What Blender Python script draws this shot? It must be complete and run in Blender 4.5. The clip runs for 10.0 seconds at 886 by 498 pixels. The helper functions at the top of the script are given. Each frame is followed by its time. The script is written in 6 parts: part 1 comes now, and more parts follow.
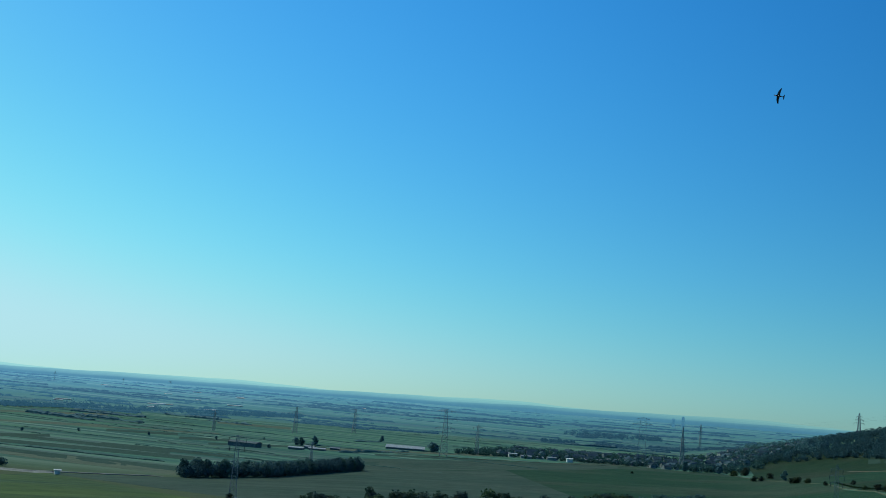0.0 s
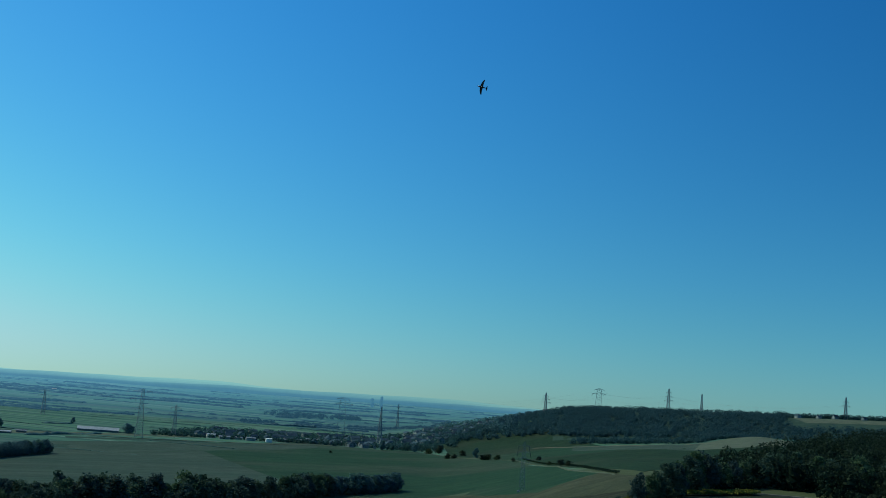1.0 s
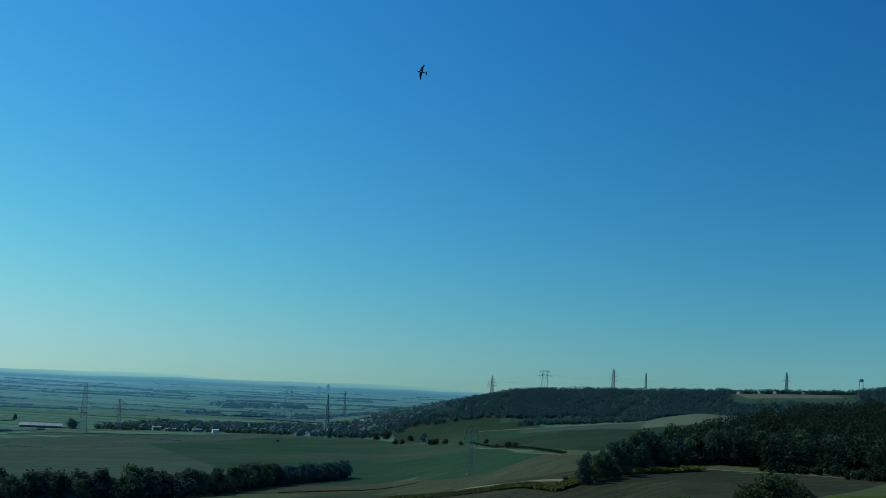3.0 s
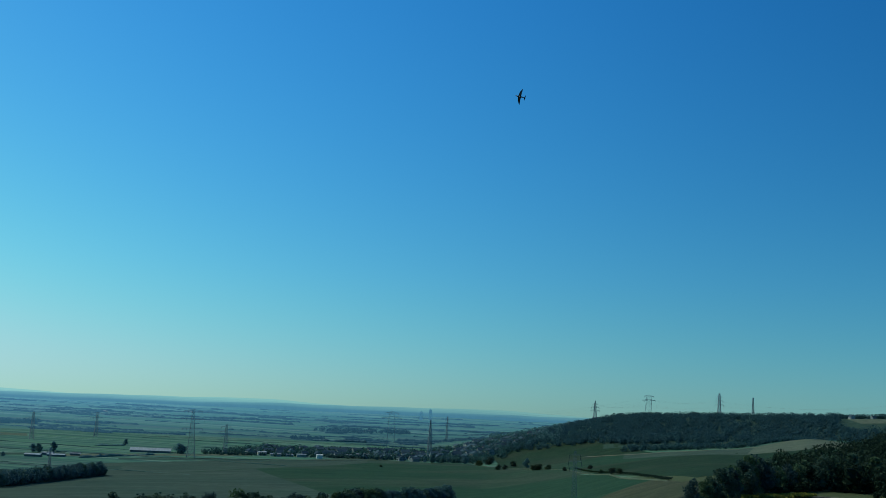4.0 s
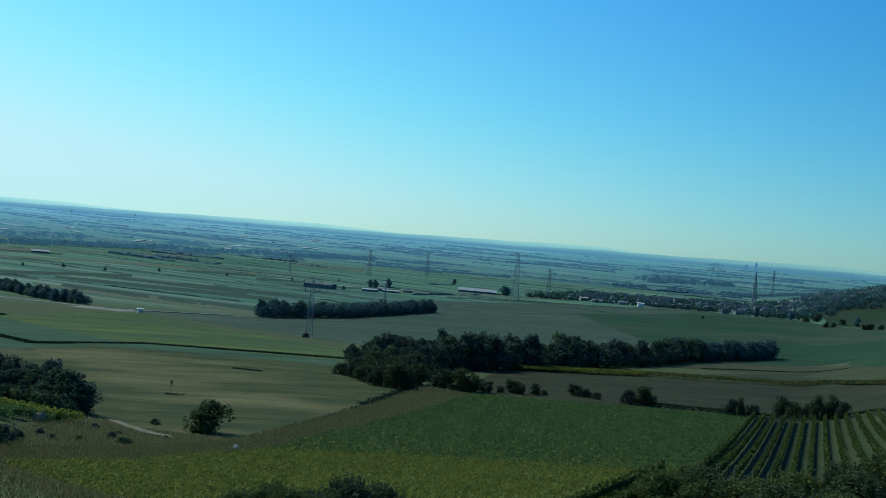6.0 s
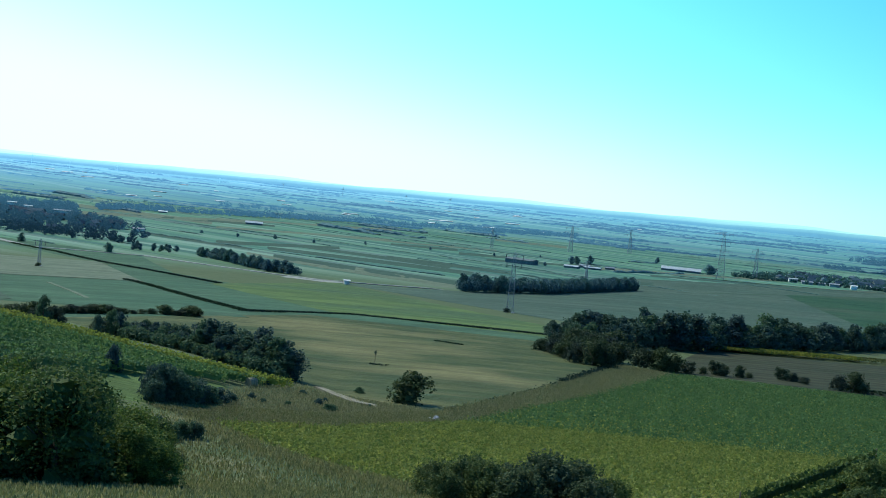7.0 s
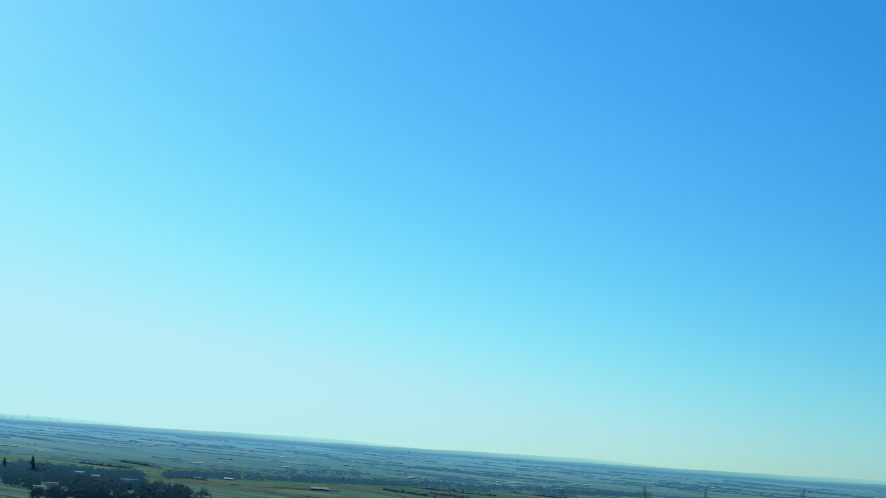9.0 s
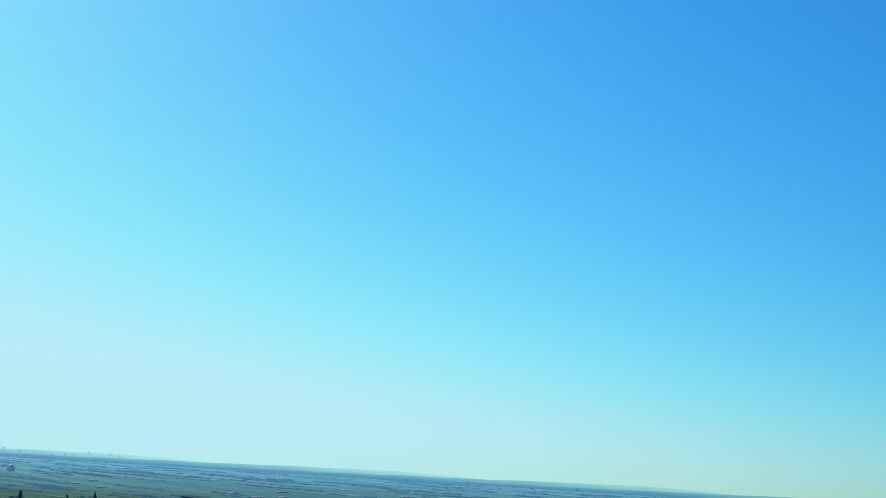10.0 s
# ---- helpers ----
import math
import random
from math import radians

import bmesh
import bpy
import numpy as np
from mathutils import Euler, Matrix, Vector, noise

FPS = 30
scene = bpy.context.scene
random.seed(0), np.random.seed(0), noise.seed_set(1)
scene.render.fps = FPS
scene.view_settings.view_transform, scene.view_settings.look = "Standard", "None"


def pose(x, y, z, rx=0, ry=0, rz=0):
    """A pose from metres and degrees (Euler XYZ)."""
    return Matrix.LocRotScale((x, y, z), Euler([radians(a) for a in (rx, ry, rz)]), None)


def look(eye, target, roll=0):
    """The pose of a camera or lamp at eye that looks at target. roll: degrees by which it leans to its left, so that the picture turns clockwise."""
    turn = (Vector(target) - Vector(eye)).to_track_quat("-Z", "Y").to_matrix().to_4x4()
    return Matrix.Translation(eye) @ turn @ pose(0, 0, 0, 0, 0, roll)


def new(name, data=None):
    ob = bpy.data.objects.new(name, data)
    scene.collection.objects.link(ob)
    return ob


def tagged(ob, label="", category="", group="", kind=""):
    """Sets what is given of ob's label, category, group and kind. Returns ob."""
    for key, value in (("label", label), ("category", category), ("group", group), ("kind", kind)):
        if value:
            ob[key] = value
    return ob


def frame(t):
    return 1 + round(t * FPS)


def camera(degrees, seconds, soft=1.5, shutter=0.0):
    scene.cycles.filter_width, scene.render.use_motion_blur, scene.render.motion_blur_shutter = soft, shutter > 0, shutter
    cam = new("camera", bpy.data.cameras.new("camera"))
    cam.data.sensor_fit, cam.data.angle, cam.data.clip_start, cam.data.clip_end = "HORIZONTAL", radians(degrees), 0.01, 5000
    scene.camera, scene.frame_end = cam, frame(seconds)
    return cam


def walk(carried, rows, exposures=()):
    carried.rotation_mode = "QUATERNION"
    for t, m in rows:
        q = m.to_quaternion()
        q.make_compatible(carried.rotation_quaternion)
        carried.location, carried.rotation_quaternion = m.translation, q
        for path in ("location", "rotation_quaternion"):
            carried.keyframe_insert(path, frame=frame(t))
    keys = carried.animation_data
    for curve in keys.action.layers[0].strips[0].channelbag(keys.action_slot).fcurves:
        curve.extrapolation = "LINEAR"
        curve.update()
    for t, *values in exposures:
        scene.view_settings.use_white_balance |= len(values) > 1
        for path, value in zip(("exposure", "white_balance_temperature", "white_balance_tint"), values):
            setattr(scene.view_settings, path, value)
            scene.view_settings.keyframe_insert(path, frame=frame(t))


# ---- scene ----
cam = camera(40.0, 10.0, soft=0.8)

# the camera stands on a hill, 64 m over the plain, and turns: seconds, yaw, pitch, roll
PATH = [
    (0.0, 3.22, 7.00, 4.52),
    (0.5, -4.90, 6.06, 4.24),
    (1.0, -10.73, 7.16, 4.45),
    (1.5, -15.00, 6.33, 3.95),
    (2.0, -15.68, 6.72, 2.18),
    (2.2, -16.12, 6.11, 1.50),
    (3.3, -12.41, 7.01, 2.94),
    (3.5, -11.87, 7.28, 2.57),
    (4.0, -8.64, 7.58, 2.78),
    (4.5, -6.51, 7.21, 3.54),
    (5.0, -3.76, 5.74, 4.42),
    (5.5, -0.00, 3.43, 4.84),
    (6.0, 6.02, -0.56, 4.91),
    (6.2, 9.17, -2.19, 5.24),
    (7.3, 16.56, -2.19, 5.10),
    (7.5, 17.52, -0.45, 4.83),
    (8.0, 18.71, 4.45, 4.88),
    (8.2, 18.39, 6.24, 4.92),
    (8.5, 18.47, 7.77, 4.90),
    (9.0, 19.46, 9.37, 4.45),
    (9.2, 19.89, 9.95, 4.36),
    (9.5, 20.26, 10.50, 4.13),
    (9.6, 21.00, 10.81, 4.42),
    (9.8, 21.73, 10.80, 4.01),
    (10.0, 22.09, 10.59, 3.54),
]
EYE = Vector((0, 0, 64))


def facing(yaw, pitch, roll):
    a, b = radians(yaw), radians(pitch)
    return look(EYE, EYE + Vector((-math.sin(a) * math.cos(b), math.cos(a) * math.cos(b), math.sin(b))), roll)


EXPOSURES = [(0, 0.20, 6500, 10), (0.5, 0.14, 6500, 10), (1.0, 0.08, 6500, 10), (1.5, 0.02, 6500, 10), (2.0, 0.0, 6500, 9), (3.3, 0.02, 6500, 9), (4.0, 0.05, 6500, 9), (4.5, 0.12, 6500, 9), (5.0, 0.16, 6500, 9), (5.5, 0.2, 6500, 10), (6.2, 0.48, 6550, 13), (7.3, 1.28, 6500, 14), (7.5, 1.2, 6500, 14), (8.0, 0.5, 6500, 11), (8.5, 0.3, 6500, 10), (9.0, 0.29, 6500, 9), (10, 0.28, 6500, 9)]
walk(cam, [(t, facing(a, b, c)) for t, a, b, c in PATH], EXPOSURES)

# ---- light: a clear morning, the sun high to the west of the view ----
SUN_AZ, SUN_EL = 62, 46
world = bpy.data.worlds.new("sky")
scene.world = world
world.use_nodes = True
wn = world.node_tree.nodes
sky = wn.new("ShaderNodeTexSky")
sky.sky_type = "NISHITA"
sky.sun_disc = False
sky.sun_elevation, sky.sun_rotation = radians(SUN_EL), radians(-SUN_AZ)
sky.altitude, sky.air_density, sky.dust_density, sky.ozone_density = 200, 1.0, 0.9, 3.0
wn["Background"].inputs[1].default_value = 0.1
# the lowest, reddest degrees of the sky are lost in ground haze
way, lift = wn.new("ShaderNodeTexCoord"), wn.new("ShaderNodeVectorMath")
lift.operation = "ADD"
lift.inputs[1].default_value = (0, 0, 0.03)
world.node_tree.links.new(way.outputs["Generated"], lift.inputs[0])
world.node_tree.links.new(lift.outputs[0], sky.inputs["Vector"])
# a deep, saturated summer sky: each colour of the sky's light is steepened in its own measure
split, join = wn.new("ShaderNodeSeparateColor"), wn.new("ShaderNodeCombineColor")
rise = wn.new("ShaderNodeSeparateXYZ")
world.node_tree.links.new(way.outputs["Generated"], rise.inputs[0])
world.node_tree.links.new(sky.outputs[0], split.inputs[0])
for k, (power, gain, most) in enumerate(((2.35, 1.42, 3.35), (1.45, 1.243, 5.7), (1.05, 1.10, 6.6))):
    low, bent, high = (wn.new("ShaderNodeMath") for _ in range(3))
    low.operation, bent.operation, high.operation = "MULTIPLY", "POWER", "MULTIPLY"
    low.inputs[1].default_value, bent.inputs[1].default_value, high.inputs[1].default_value = 0.1, power, gain * 10
    world.node_tree.links.new(split.outputs[k], low.inputs[0])
    world.node_tree.links.new(low.outputs[0], bent.inputs[0])
    world.node_tree.links.new(bent.outputs[0], high.inputs[0])
    cap = wn.new("ShaderNodeMath")
    cap.operation = "SMOOTH_MIN"
    cap.inputs[1].default_value, cap.inputs[2].default_value = most, 2.0
    # towards the horizon dust takes blue from the light and leaves red
    dust = wn.new("ShaderNodeMapRange")
    dust.inputs[1].default_value, dust.inputs[2].default_value = 0.0, 0.11
    dust.inputs[3].default_value, dust.inputs[4].default_value = (1.06, 1.0, 0.92)[k], 1.0
    dusty = wn.new("ShaderNodeMath")
    dusty.operation = "MULTIPLY"
    world.node_tree.links.new(rise.outputs[2], dust.inputs[0])
    world.node_tree.links.new(dust.outputs[0], dusty.inputs[1])
    first, last = (dusty, cap) if k == 0 else (cap, dusty)
    world.node_tree.links.new(high.outputs[0], first.inputs[0])
    world.node_tree.links.new(first.outputs[0], last.inputs[0])
    world.node_tree.links.new(last.outputs[0], join.inputs[k])
# and brighter on the sun's side than away from it
glare, side, gain = wn.new("ShaderNodeVectorMath"), wn.new("ShaderNodeMapRange"), wn.new("ShaderNodeVectorMath")
glare.operation, gain.operation, side.interpolation_type = "DOT_PRODUCT", "SCALE", "SMOOTHSTEP"
glare.inputs[1].default_value = (-math.sin(radians(SUN_AZ)) * math.cos(radians(SUN_EL)), math.cos(radians(SUN_AZ)) * math.cos(radians(SUN_EL)), math.sin(radians(SUN_EL)))
side.inputs[1].default_value, side.inputs[2].default_value, side.inputs[3].default_value, side.inputs[4].default_value = 0.0, 0.65, 0.80, 1.2
world.node_tree.links.new(way.outputs["Generated"], glare.inputs[0])
world.node_tree.links.new(glare.outputs["Value"], side.inputs[0])
world.node_tree.links.new(join.outputs[0], gain.inputs[0])
world.node_tree.links.new(side.outputs[0], gain.inputs["Scale"])
world.node_tree.links.new(gain.outputs[0], wn["Background"].inputs[0])
sun_data = bpy.data.lights.new("sun", "SUN")
sun_data.energy, sun_data.angle, sun_data.color = 2.2, radians(0.53), (0.97, 1.0, 0.84)
sun = new("sun", sun_data)
sa, se = radians(SUN_AZ), radians(SUN_EL)
sun.matrix_world = look((0, 0, 300), Vector((0, 0, 300)) - Vector((-math.sin(sa) * math.cos(se), math.cos(sa) * math.cos(se), math.sin(se))))

# ---- the shape of the land ----
VALLEY = [(0, 62.3), (50, 50), (100, 38.5), (150, 35.5), (215, 30.5), (300, 26), (400, 21.5), (560, 15), (750, 8.5), (1000, 3.5), (1450, 0), (2600, 0), (4000, 22), (4900, 43), (6000, 43)]
BENCH = [(0, 62.3), (50, 50), (100, 42), (150, 46), (215, 45.5), (300, 42.5), (400, 40), (450, 41), (520, 42.5), (700, 40), (900, 36), (1200, 33), (1500, 31), (2600, 10), (4000, 22), (4900, 43), (6000, 43)]


def smooth(a, b, x):
    u = np.clip((np.asarray(x, float) - a) / (b - a), 0, 1)
    return u * u * (3 - 2 * u)


def profile(d, pts):
    xs, ys = zip(*pts)
    return sum(np.interp(d * k, xs, ys) for k in (0.9, 0.95, 1, 1.05, 1.1)) / 5


def terrain(x, y):
    """Height of the land: a hillside falling to a wide plain, a spur to the west and a wooded ridge to the east."""
    x, y = np.asarray(x, float), np.asarray(y, float)
    d, az = np.hypot(x, y), np.degrees(np.arctan2(-x, y))
    east = smooth(-10, -22, az)
    z = profile(d, VALLEY) * (1 - east) + profile(d, BENCH) * east
    spur = np.interp(az, [20, 24, 29, 36, 45, 70, 110], [0.2, 1.9, 4.5, 8.5, 12, 12, 0])
    z = z + spur * np.exp(-((d - 178) / 55) ** 2)
    ridge = np.interp(az, [-110, -60, -36, -32, -29, -22, -18.5, -17, -15.5, -14.5, -13.5, -12, -11, -10, -8.5], [40, 75, 77, 63.5, 60, 49.5, 49, 50, 42, 36, 29, 21, 16, 9, 0])
    z = z + ridge * np.exp(-(np.minimum(0, d - 1900) / 260) ** 2) * np.exp(-(np.maximum(0, d - 2300) / 500) ** 2)
    knoll = np.interp(az, [-120, -80, -45, -36, -33, -30.5, -28, -25], [0, 24, 24, 21, 16, 12, 6, 0])
    z = z + knoll * np.exp(-((d - 820) / np.where(d < 820, 170, 420)) ** 2)
    swell = np.interp(az, [-110, -45, -36, -30, -25.5, -24, -22.5, -20.5, -18], [0, 8, 14, 17, 18.5, 13, 6, 2, 0])
    z = z + swell * np.exp(-((d - 1430) / np.where(d < 1430, 380, 130)) ** 2)
    hollow = np.interp(az, [-25, -22, -20.4, -17, -14, -12], [0, 0.9, 1, 0.53, 0, 0])
    z = z - 7.6 * hollow * np.interp(d, [190, 220, 250, 280, 315, 390], [0, 0.35, 0.55, 0.78, 1, 0])
    z = z + 0.5 * np.sin(x / 61.0) * np.cos(y / 83.0) * smooth(100, 300, d)
    return z


def ground(x, y):
    return float(terrain(x, y))


# ---- materials ----
def material(name, c1, c2, size=1.0, fine=8.0, rough=0.9, spec=0.04, bump=0.3, metal=0.0, rows=None, random_tint=0.0, c3=None, big=0.1, glow=None, streak=None, comb=None):
    """A surface with a broad drift between c1 and c2, patches towards c3, grain and relief; rows: spacing and heading of crop rows."""
    m = bpy.data.materials.new(name)
    m.use_nodes = True
    n, l = m.node_tree.nodes, m.node_tree.links
    p = n["Principled BSDF"]
    p.inputs["Roughness"].default_value, p.inputs["Metallic"].default_value = rough, metal
    p.inputs["Specular IOR Level"].default_value = spec
    if glow:
        p.inputs["Emission Color"].default_value, p.inputs["Emission Strength"].default_value = (*glow, 1), 1.0
    tc = n.new("ShaderNodeTexCoord")
    co = tc.outputs["Object"]

    wide = co
    if streak is not None:
        turned = n.new("ShaderNodeMapping")
        turned.vector_type = "TEXTURE"
        turned.inputs["Rotation"].default_value, turned.inputs["Scale"].default_value = (0, 0, radians(streak)), (1.4, 0.8, 1)
        l.new(co, turned.inputs["Vector"])
        wide = turned.outputs[0]

    def noise_at(scale, detail, rough_=0.55, at=None):
        q = n.new("ShaderNodeTexNoise")
        q.inputs["Scale"].default_value, q.inputs["Detail"].default_value, q.inputs["Roughness"].default_value = scale, detail, rough_
        l.new(at or co, q.inputs["Vector"])
        return q.outputs["Fac"]

    def mix(fac, a, b, kind="MIX"):
        q = n.new("ShaderNodeMix")
        q.data_type, q.blend_type = "RGBA", kind
        for s, v in ((q.inputs[0], fac), (q.inputs[6], a), (q.inputs[7], b)):
            if isinstance(v, (float, int)):
                s.default_value = v
            elif isinstance(v, tuple):
                s.default_value = (*v, 1)
            else:
                l.new(v, s)
        return q.outputs[2]

    def ramp(v, lo, hi):
        q = n.new("ShaderNodeMapRange")
        q.inputs[1].default_value, q.inputs[2].default_value = lo, hi
        l.new(v, q.inputs[0])
        return q.outputs[0]

    combed = co
    if comb is not None:
        strands = n.new("ShaderNodeMapping")
        strands.vector_type = "TEXTURE"
        strands.inputs["Rotation"].default_value, strands.inputs["Scale"].default_value = (0, 0, radians(comb)), (8, 1, 1)
        l.new(co, strands.inputs["Vector"])
        combed = strands.outputs[0]
    grain = noise_at(fine / size, 5, 0.55, combed)
    col = mix(ramp(noise_at(1.0 / size, 4, 0.6, wide), 0.4, 0.6), c1, c2)
    if c3:
        col = mix(ramp(noise_at(big / size, 3, 0.55, wide), 0.48, 0.66), col, c3)
    dark = mix(ramp(grain, 0.25, 0.75), (0.62, 0.62, 0.62), (1.3, 1.3, 1.3))
    col = mix(1.0, col, dark, "MULTIPLY")
    mottle = noise_at(3.3 / size, 4, 0.6, combed)
    col = mix(1.0, col, mix(ramp(mottle, 0.3, 0.7), (0.8, 0.8, 0.82), (1.2, 1.2, 1.16)), "MULTIPLY")
    height = grain
    if rows:
        mp = n.new("ShaderNodeMapping")
        mp.inputs["Rotation"].default_value = (0, 0, radians(rows[1]))
        l.new(co, mp.inputs["Vector"])
        wv = n.new("ShaderNodeTexWave")
        wv.inputs["Scale"].default_value = 0.314 / rows[0]
        wv.inputs["Distortion"].default_value, wv.inputs["Detail"].default_value, wv.inputs["Detail Scale"].default_value = 1.2, 3, 0.4
        l.new(mp.outputs[0], wv.inputs["Vector"])
        strength = rows[2] if len(rows) > 2 else 0.45
        col = mix(1.0, col, mix(wv.outputs["Fac"], (1 - strength,) * 3, (1.15,) * 3), "MULTIPLY")
    if random_tint:
        oi = n.new("ShaderNodeObjectInfo")
        col = mix(1.0, col, mix(oi.outputs["Random"], (1 - random_tint,) * 3, (1 + random_tint, 1 + random_tint, 1 + random_tint * 0.6)), "MULTIPLY")
    l.new(col, p.inputs["Base Color"])
    if bump:
        b = n.new("ShaderNodeBump")
        b.inputs["Strength"].default_value, b.inputs["Distance"].default_value = bump, size * 0.1
        l.new(height, b.inputs["Height"])
        l.new(b.outputs[0], p.inputs["Normal"])
    return m


def leaf_material(name, c1, c2, tint=0.25, thin=0.28):
    """Leaves: colour by clump and by tree, some light coming through."""
    m = bpy.data.materials.new(name)
    m.use_nodes = True
    n, l = m.node_tree.nodes, m.node_tree.links
    p = n["Principled BSDF"]
    p.inputs["Roughness"].default_value, p.inputs["Specular IOR Level"].default_value = 0.75, 0.08
    g, oi = n.new("ShaderNodeNewGeometry"), n.new("ShaderNodeObjectInfo")
    a = n.new("ShaderNodeMix")
    a.data_type = "RGBA"
    a.inputs[6].default_value, a.inputs[7].default_value = (*c1, 1), (*c2, 1)
    l.new(g.outputs["Random Per Island"], a.inputs[0])
    b = n.new("ShaderNodeMix")
    b.data_type, b.blend_type = "RGBA", "MULTIPLY"
    b.inputs[0].default_value = 1
    c = n.new("ShaderNodeMix")
    c.data_type = "RGBA"
    c.inputs[6].default_value, c.inputs[7].default_value = (1 - tint, 1 - tint, 1, 1), (1 + tint, 1 + tint * 0.8, 0.8, 1)
    l.new(oi.outputs["Random"], c.inputs[0])
    l.new(a.outputs[2], b.inputs[6])
    l.new(c.outputs[2], b.inputs[7])
    l.new(b.outputs[2], p.inputs["Base Color"])
    t = n.new("ShaderNodeBsdfTranslucent")
    l.new(b.outputs[2], t.inputs["Color"])
    mixer = n.new("ShaderNodeMixShader")
    mixer.inputs[0].default_value = thin
    l.new(p.outputs[0], mixer.inputs[1])
    l.new(t.outputs[0], mixer.inputs[2])
    l.new(mixer.outputs[0], n["Material Output"].inputs["Surface"])
    return m


def plain_material(name, stops, near, scale, blend=0.72, rough=0.9, spec=0.05, glow=None, slope=None):
    """The open land: a patchwork of long narrow plots of crops, stubble and fallow."""
    m = material(name, *near, size=60, fine=30, rough=rough, spec=spec, bump=0.2, glow=glow)
    n, l = m.node_tree.nodes, m.node_tree.links
    p = n["Principled BSDF"]
    old = p.inputs["Base Color"].links[0].from_socket
    tc = n.new("ShaderNodeTexCoord")
    mp = n.new("ShaderNodeMapping")
    mp.vector_type = "TEXTURE"
    mp.inputs["Rotation"].default_value = (0, 0, radians(-28))
    mp.inputs["Scale"].default_value = (scale[0], scale[1], 1)
    l.new(tc.outputs["Object"], mp.inputs["Vector"])
    vo = n.new("ShaderNodeTexVoronoi")
    vo.voronoi_dimensions, vo.distance = "2D", "CHEBYCHEV"
    vo.inputs["Scale"].default_value = 1.0
    l.new(mp.outputs[0], vo.inputs["Vector"])
    sp = n.new("ShaderNodeSeparateColor")
    l.new(vo.outputs["Color"], sp.inputs[0])
    cr = n.new("ShaderNodeValToRGB")
    cr.color_ramp.interpolation = "CONSTANT"
    while len(cr.color_ramp.elements) < len(stops):
        cr.color_ramp.elements.new(0.5)
    for e, (at, c) in zip(cr.color_ramp.elements, stops):
        e.position, e.color = at, (*c, 1)
    l.new(sp.outputs[0], cr.inputs[0])
    mx = n.new("ShaderNodeMix")
    mx.data_type = "RGBA"
    mx.inputs[0].default_value = blend
    l.new(old, mx.inputs[6])
    l.new(cr.outputs[0], mx.inputs[7])
    l.new(mx.outputs[2], p.inputs["Base Color"])
    if slope:
        # rough grass in place of plots on the hillside itself
        far, step, hill = n.new("ShaderNodeVectorMath"), n.new("ShaderNodeMapRange"), n.new("ShaderNodeMix")
        far.operation, hill.data_type = "LENGTH", "RGBA"
        step.inputs[1].default_value, step.inputs[2].default_value = slope[0], slope[0] + 260
        tone = n.new("ShaderNodeTexNoise")
        tone.inputs["Scale"].default_value, tone.inputs["Detail"].default_value = 0.12, 8
        two = n.new("ShaderNodeMix")
        two.data_type = "RGBA"
        two.inputs[6].default_value, two.inputs[7].default_value = (*slope[1], 1), (*slope[2], 1)
        l.new(tc.outputs["Object"], tone.inputs["Vector"])
        l.new(tone.outputs["Fac"], two.inputs[0])
        l.new(tc.outputs["Object"], far.inputs[0])
        l.new(far.outputs["Value"], step.inputs[0])
        l.new(step.outputs[0], hill.inputs[0])
        l.new(two.outputs[2], hill.inputs[6])
        l.new(mx.outputs[2], hill.inputs[7])
        l.new(hill.outputs[2], p.inputs["Base Color"])
    return m


# plot colours shifted to blue-green, haze over the plain put into them
STRIPS = [(0.0, (0.058, 0.130, 0.080)), (0.12, (0.084, 0.155, 0.092)), (0.24, (0.036, 0.088, 0.064)), (0.36, (0.110, 0.172, 0.112)), (0.46, (0.060, 0.136, 0.080)), (0.60, (0.044, 0.104, 0.072)), (0.70, (0.150, 0.205, 0.138)), (0.78, (0.070, 0.146, 0.076)), (0.90, (0.078, 0.112, 0.086))]
STRIPS = [(at, (1.08 * r, 1.2 * g, 1.22 * b)) for at, (r, g, b) in STRIPS]
M_PLAIN = plain_material("plain", STRIPS, ((0.054, 0.112, 0.078), (0.070, 0.128, 0.084)), (520, 17), 0.85, slope=(640, (0.047, 0.072, 0.027), (0.090, 0.105, 0.049)))
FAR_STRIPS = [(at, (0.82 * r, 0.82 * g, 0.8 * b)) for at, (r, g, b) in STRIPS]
# the far land emits a blue glow in place of haze
M_FAR = plain_material("far_plain_haze_glow", FAR_STRIPS, ((0.040, 0.080, 0.066), (0.050, 0.090, 0.072)), (620, 46), 0.85, glow=(0.045, 0.165, 0.265))


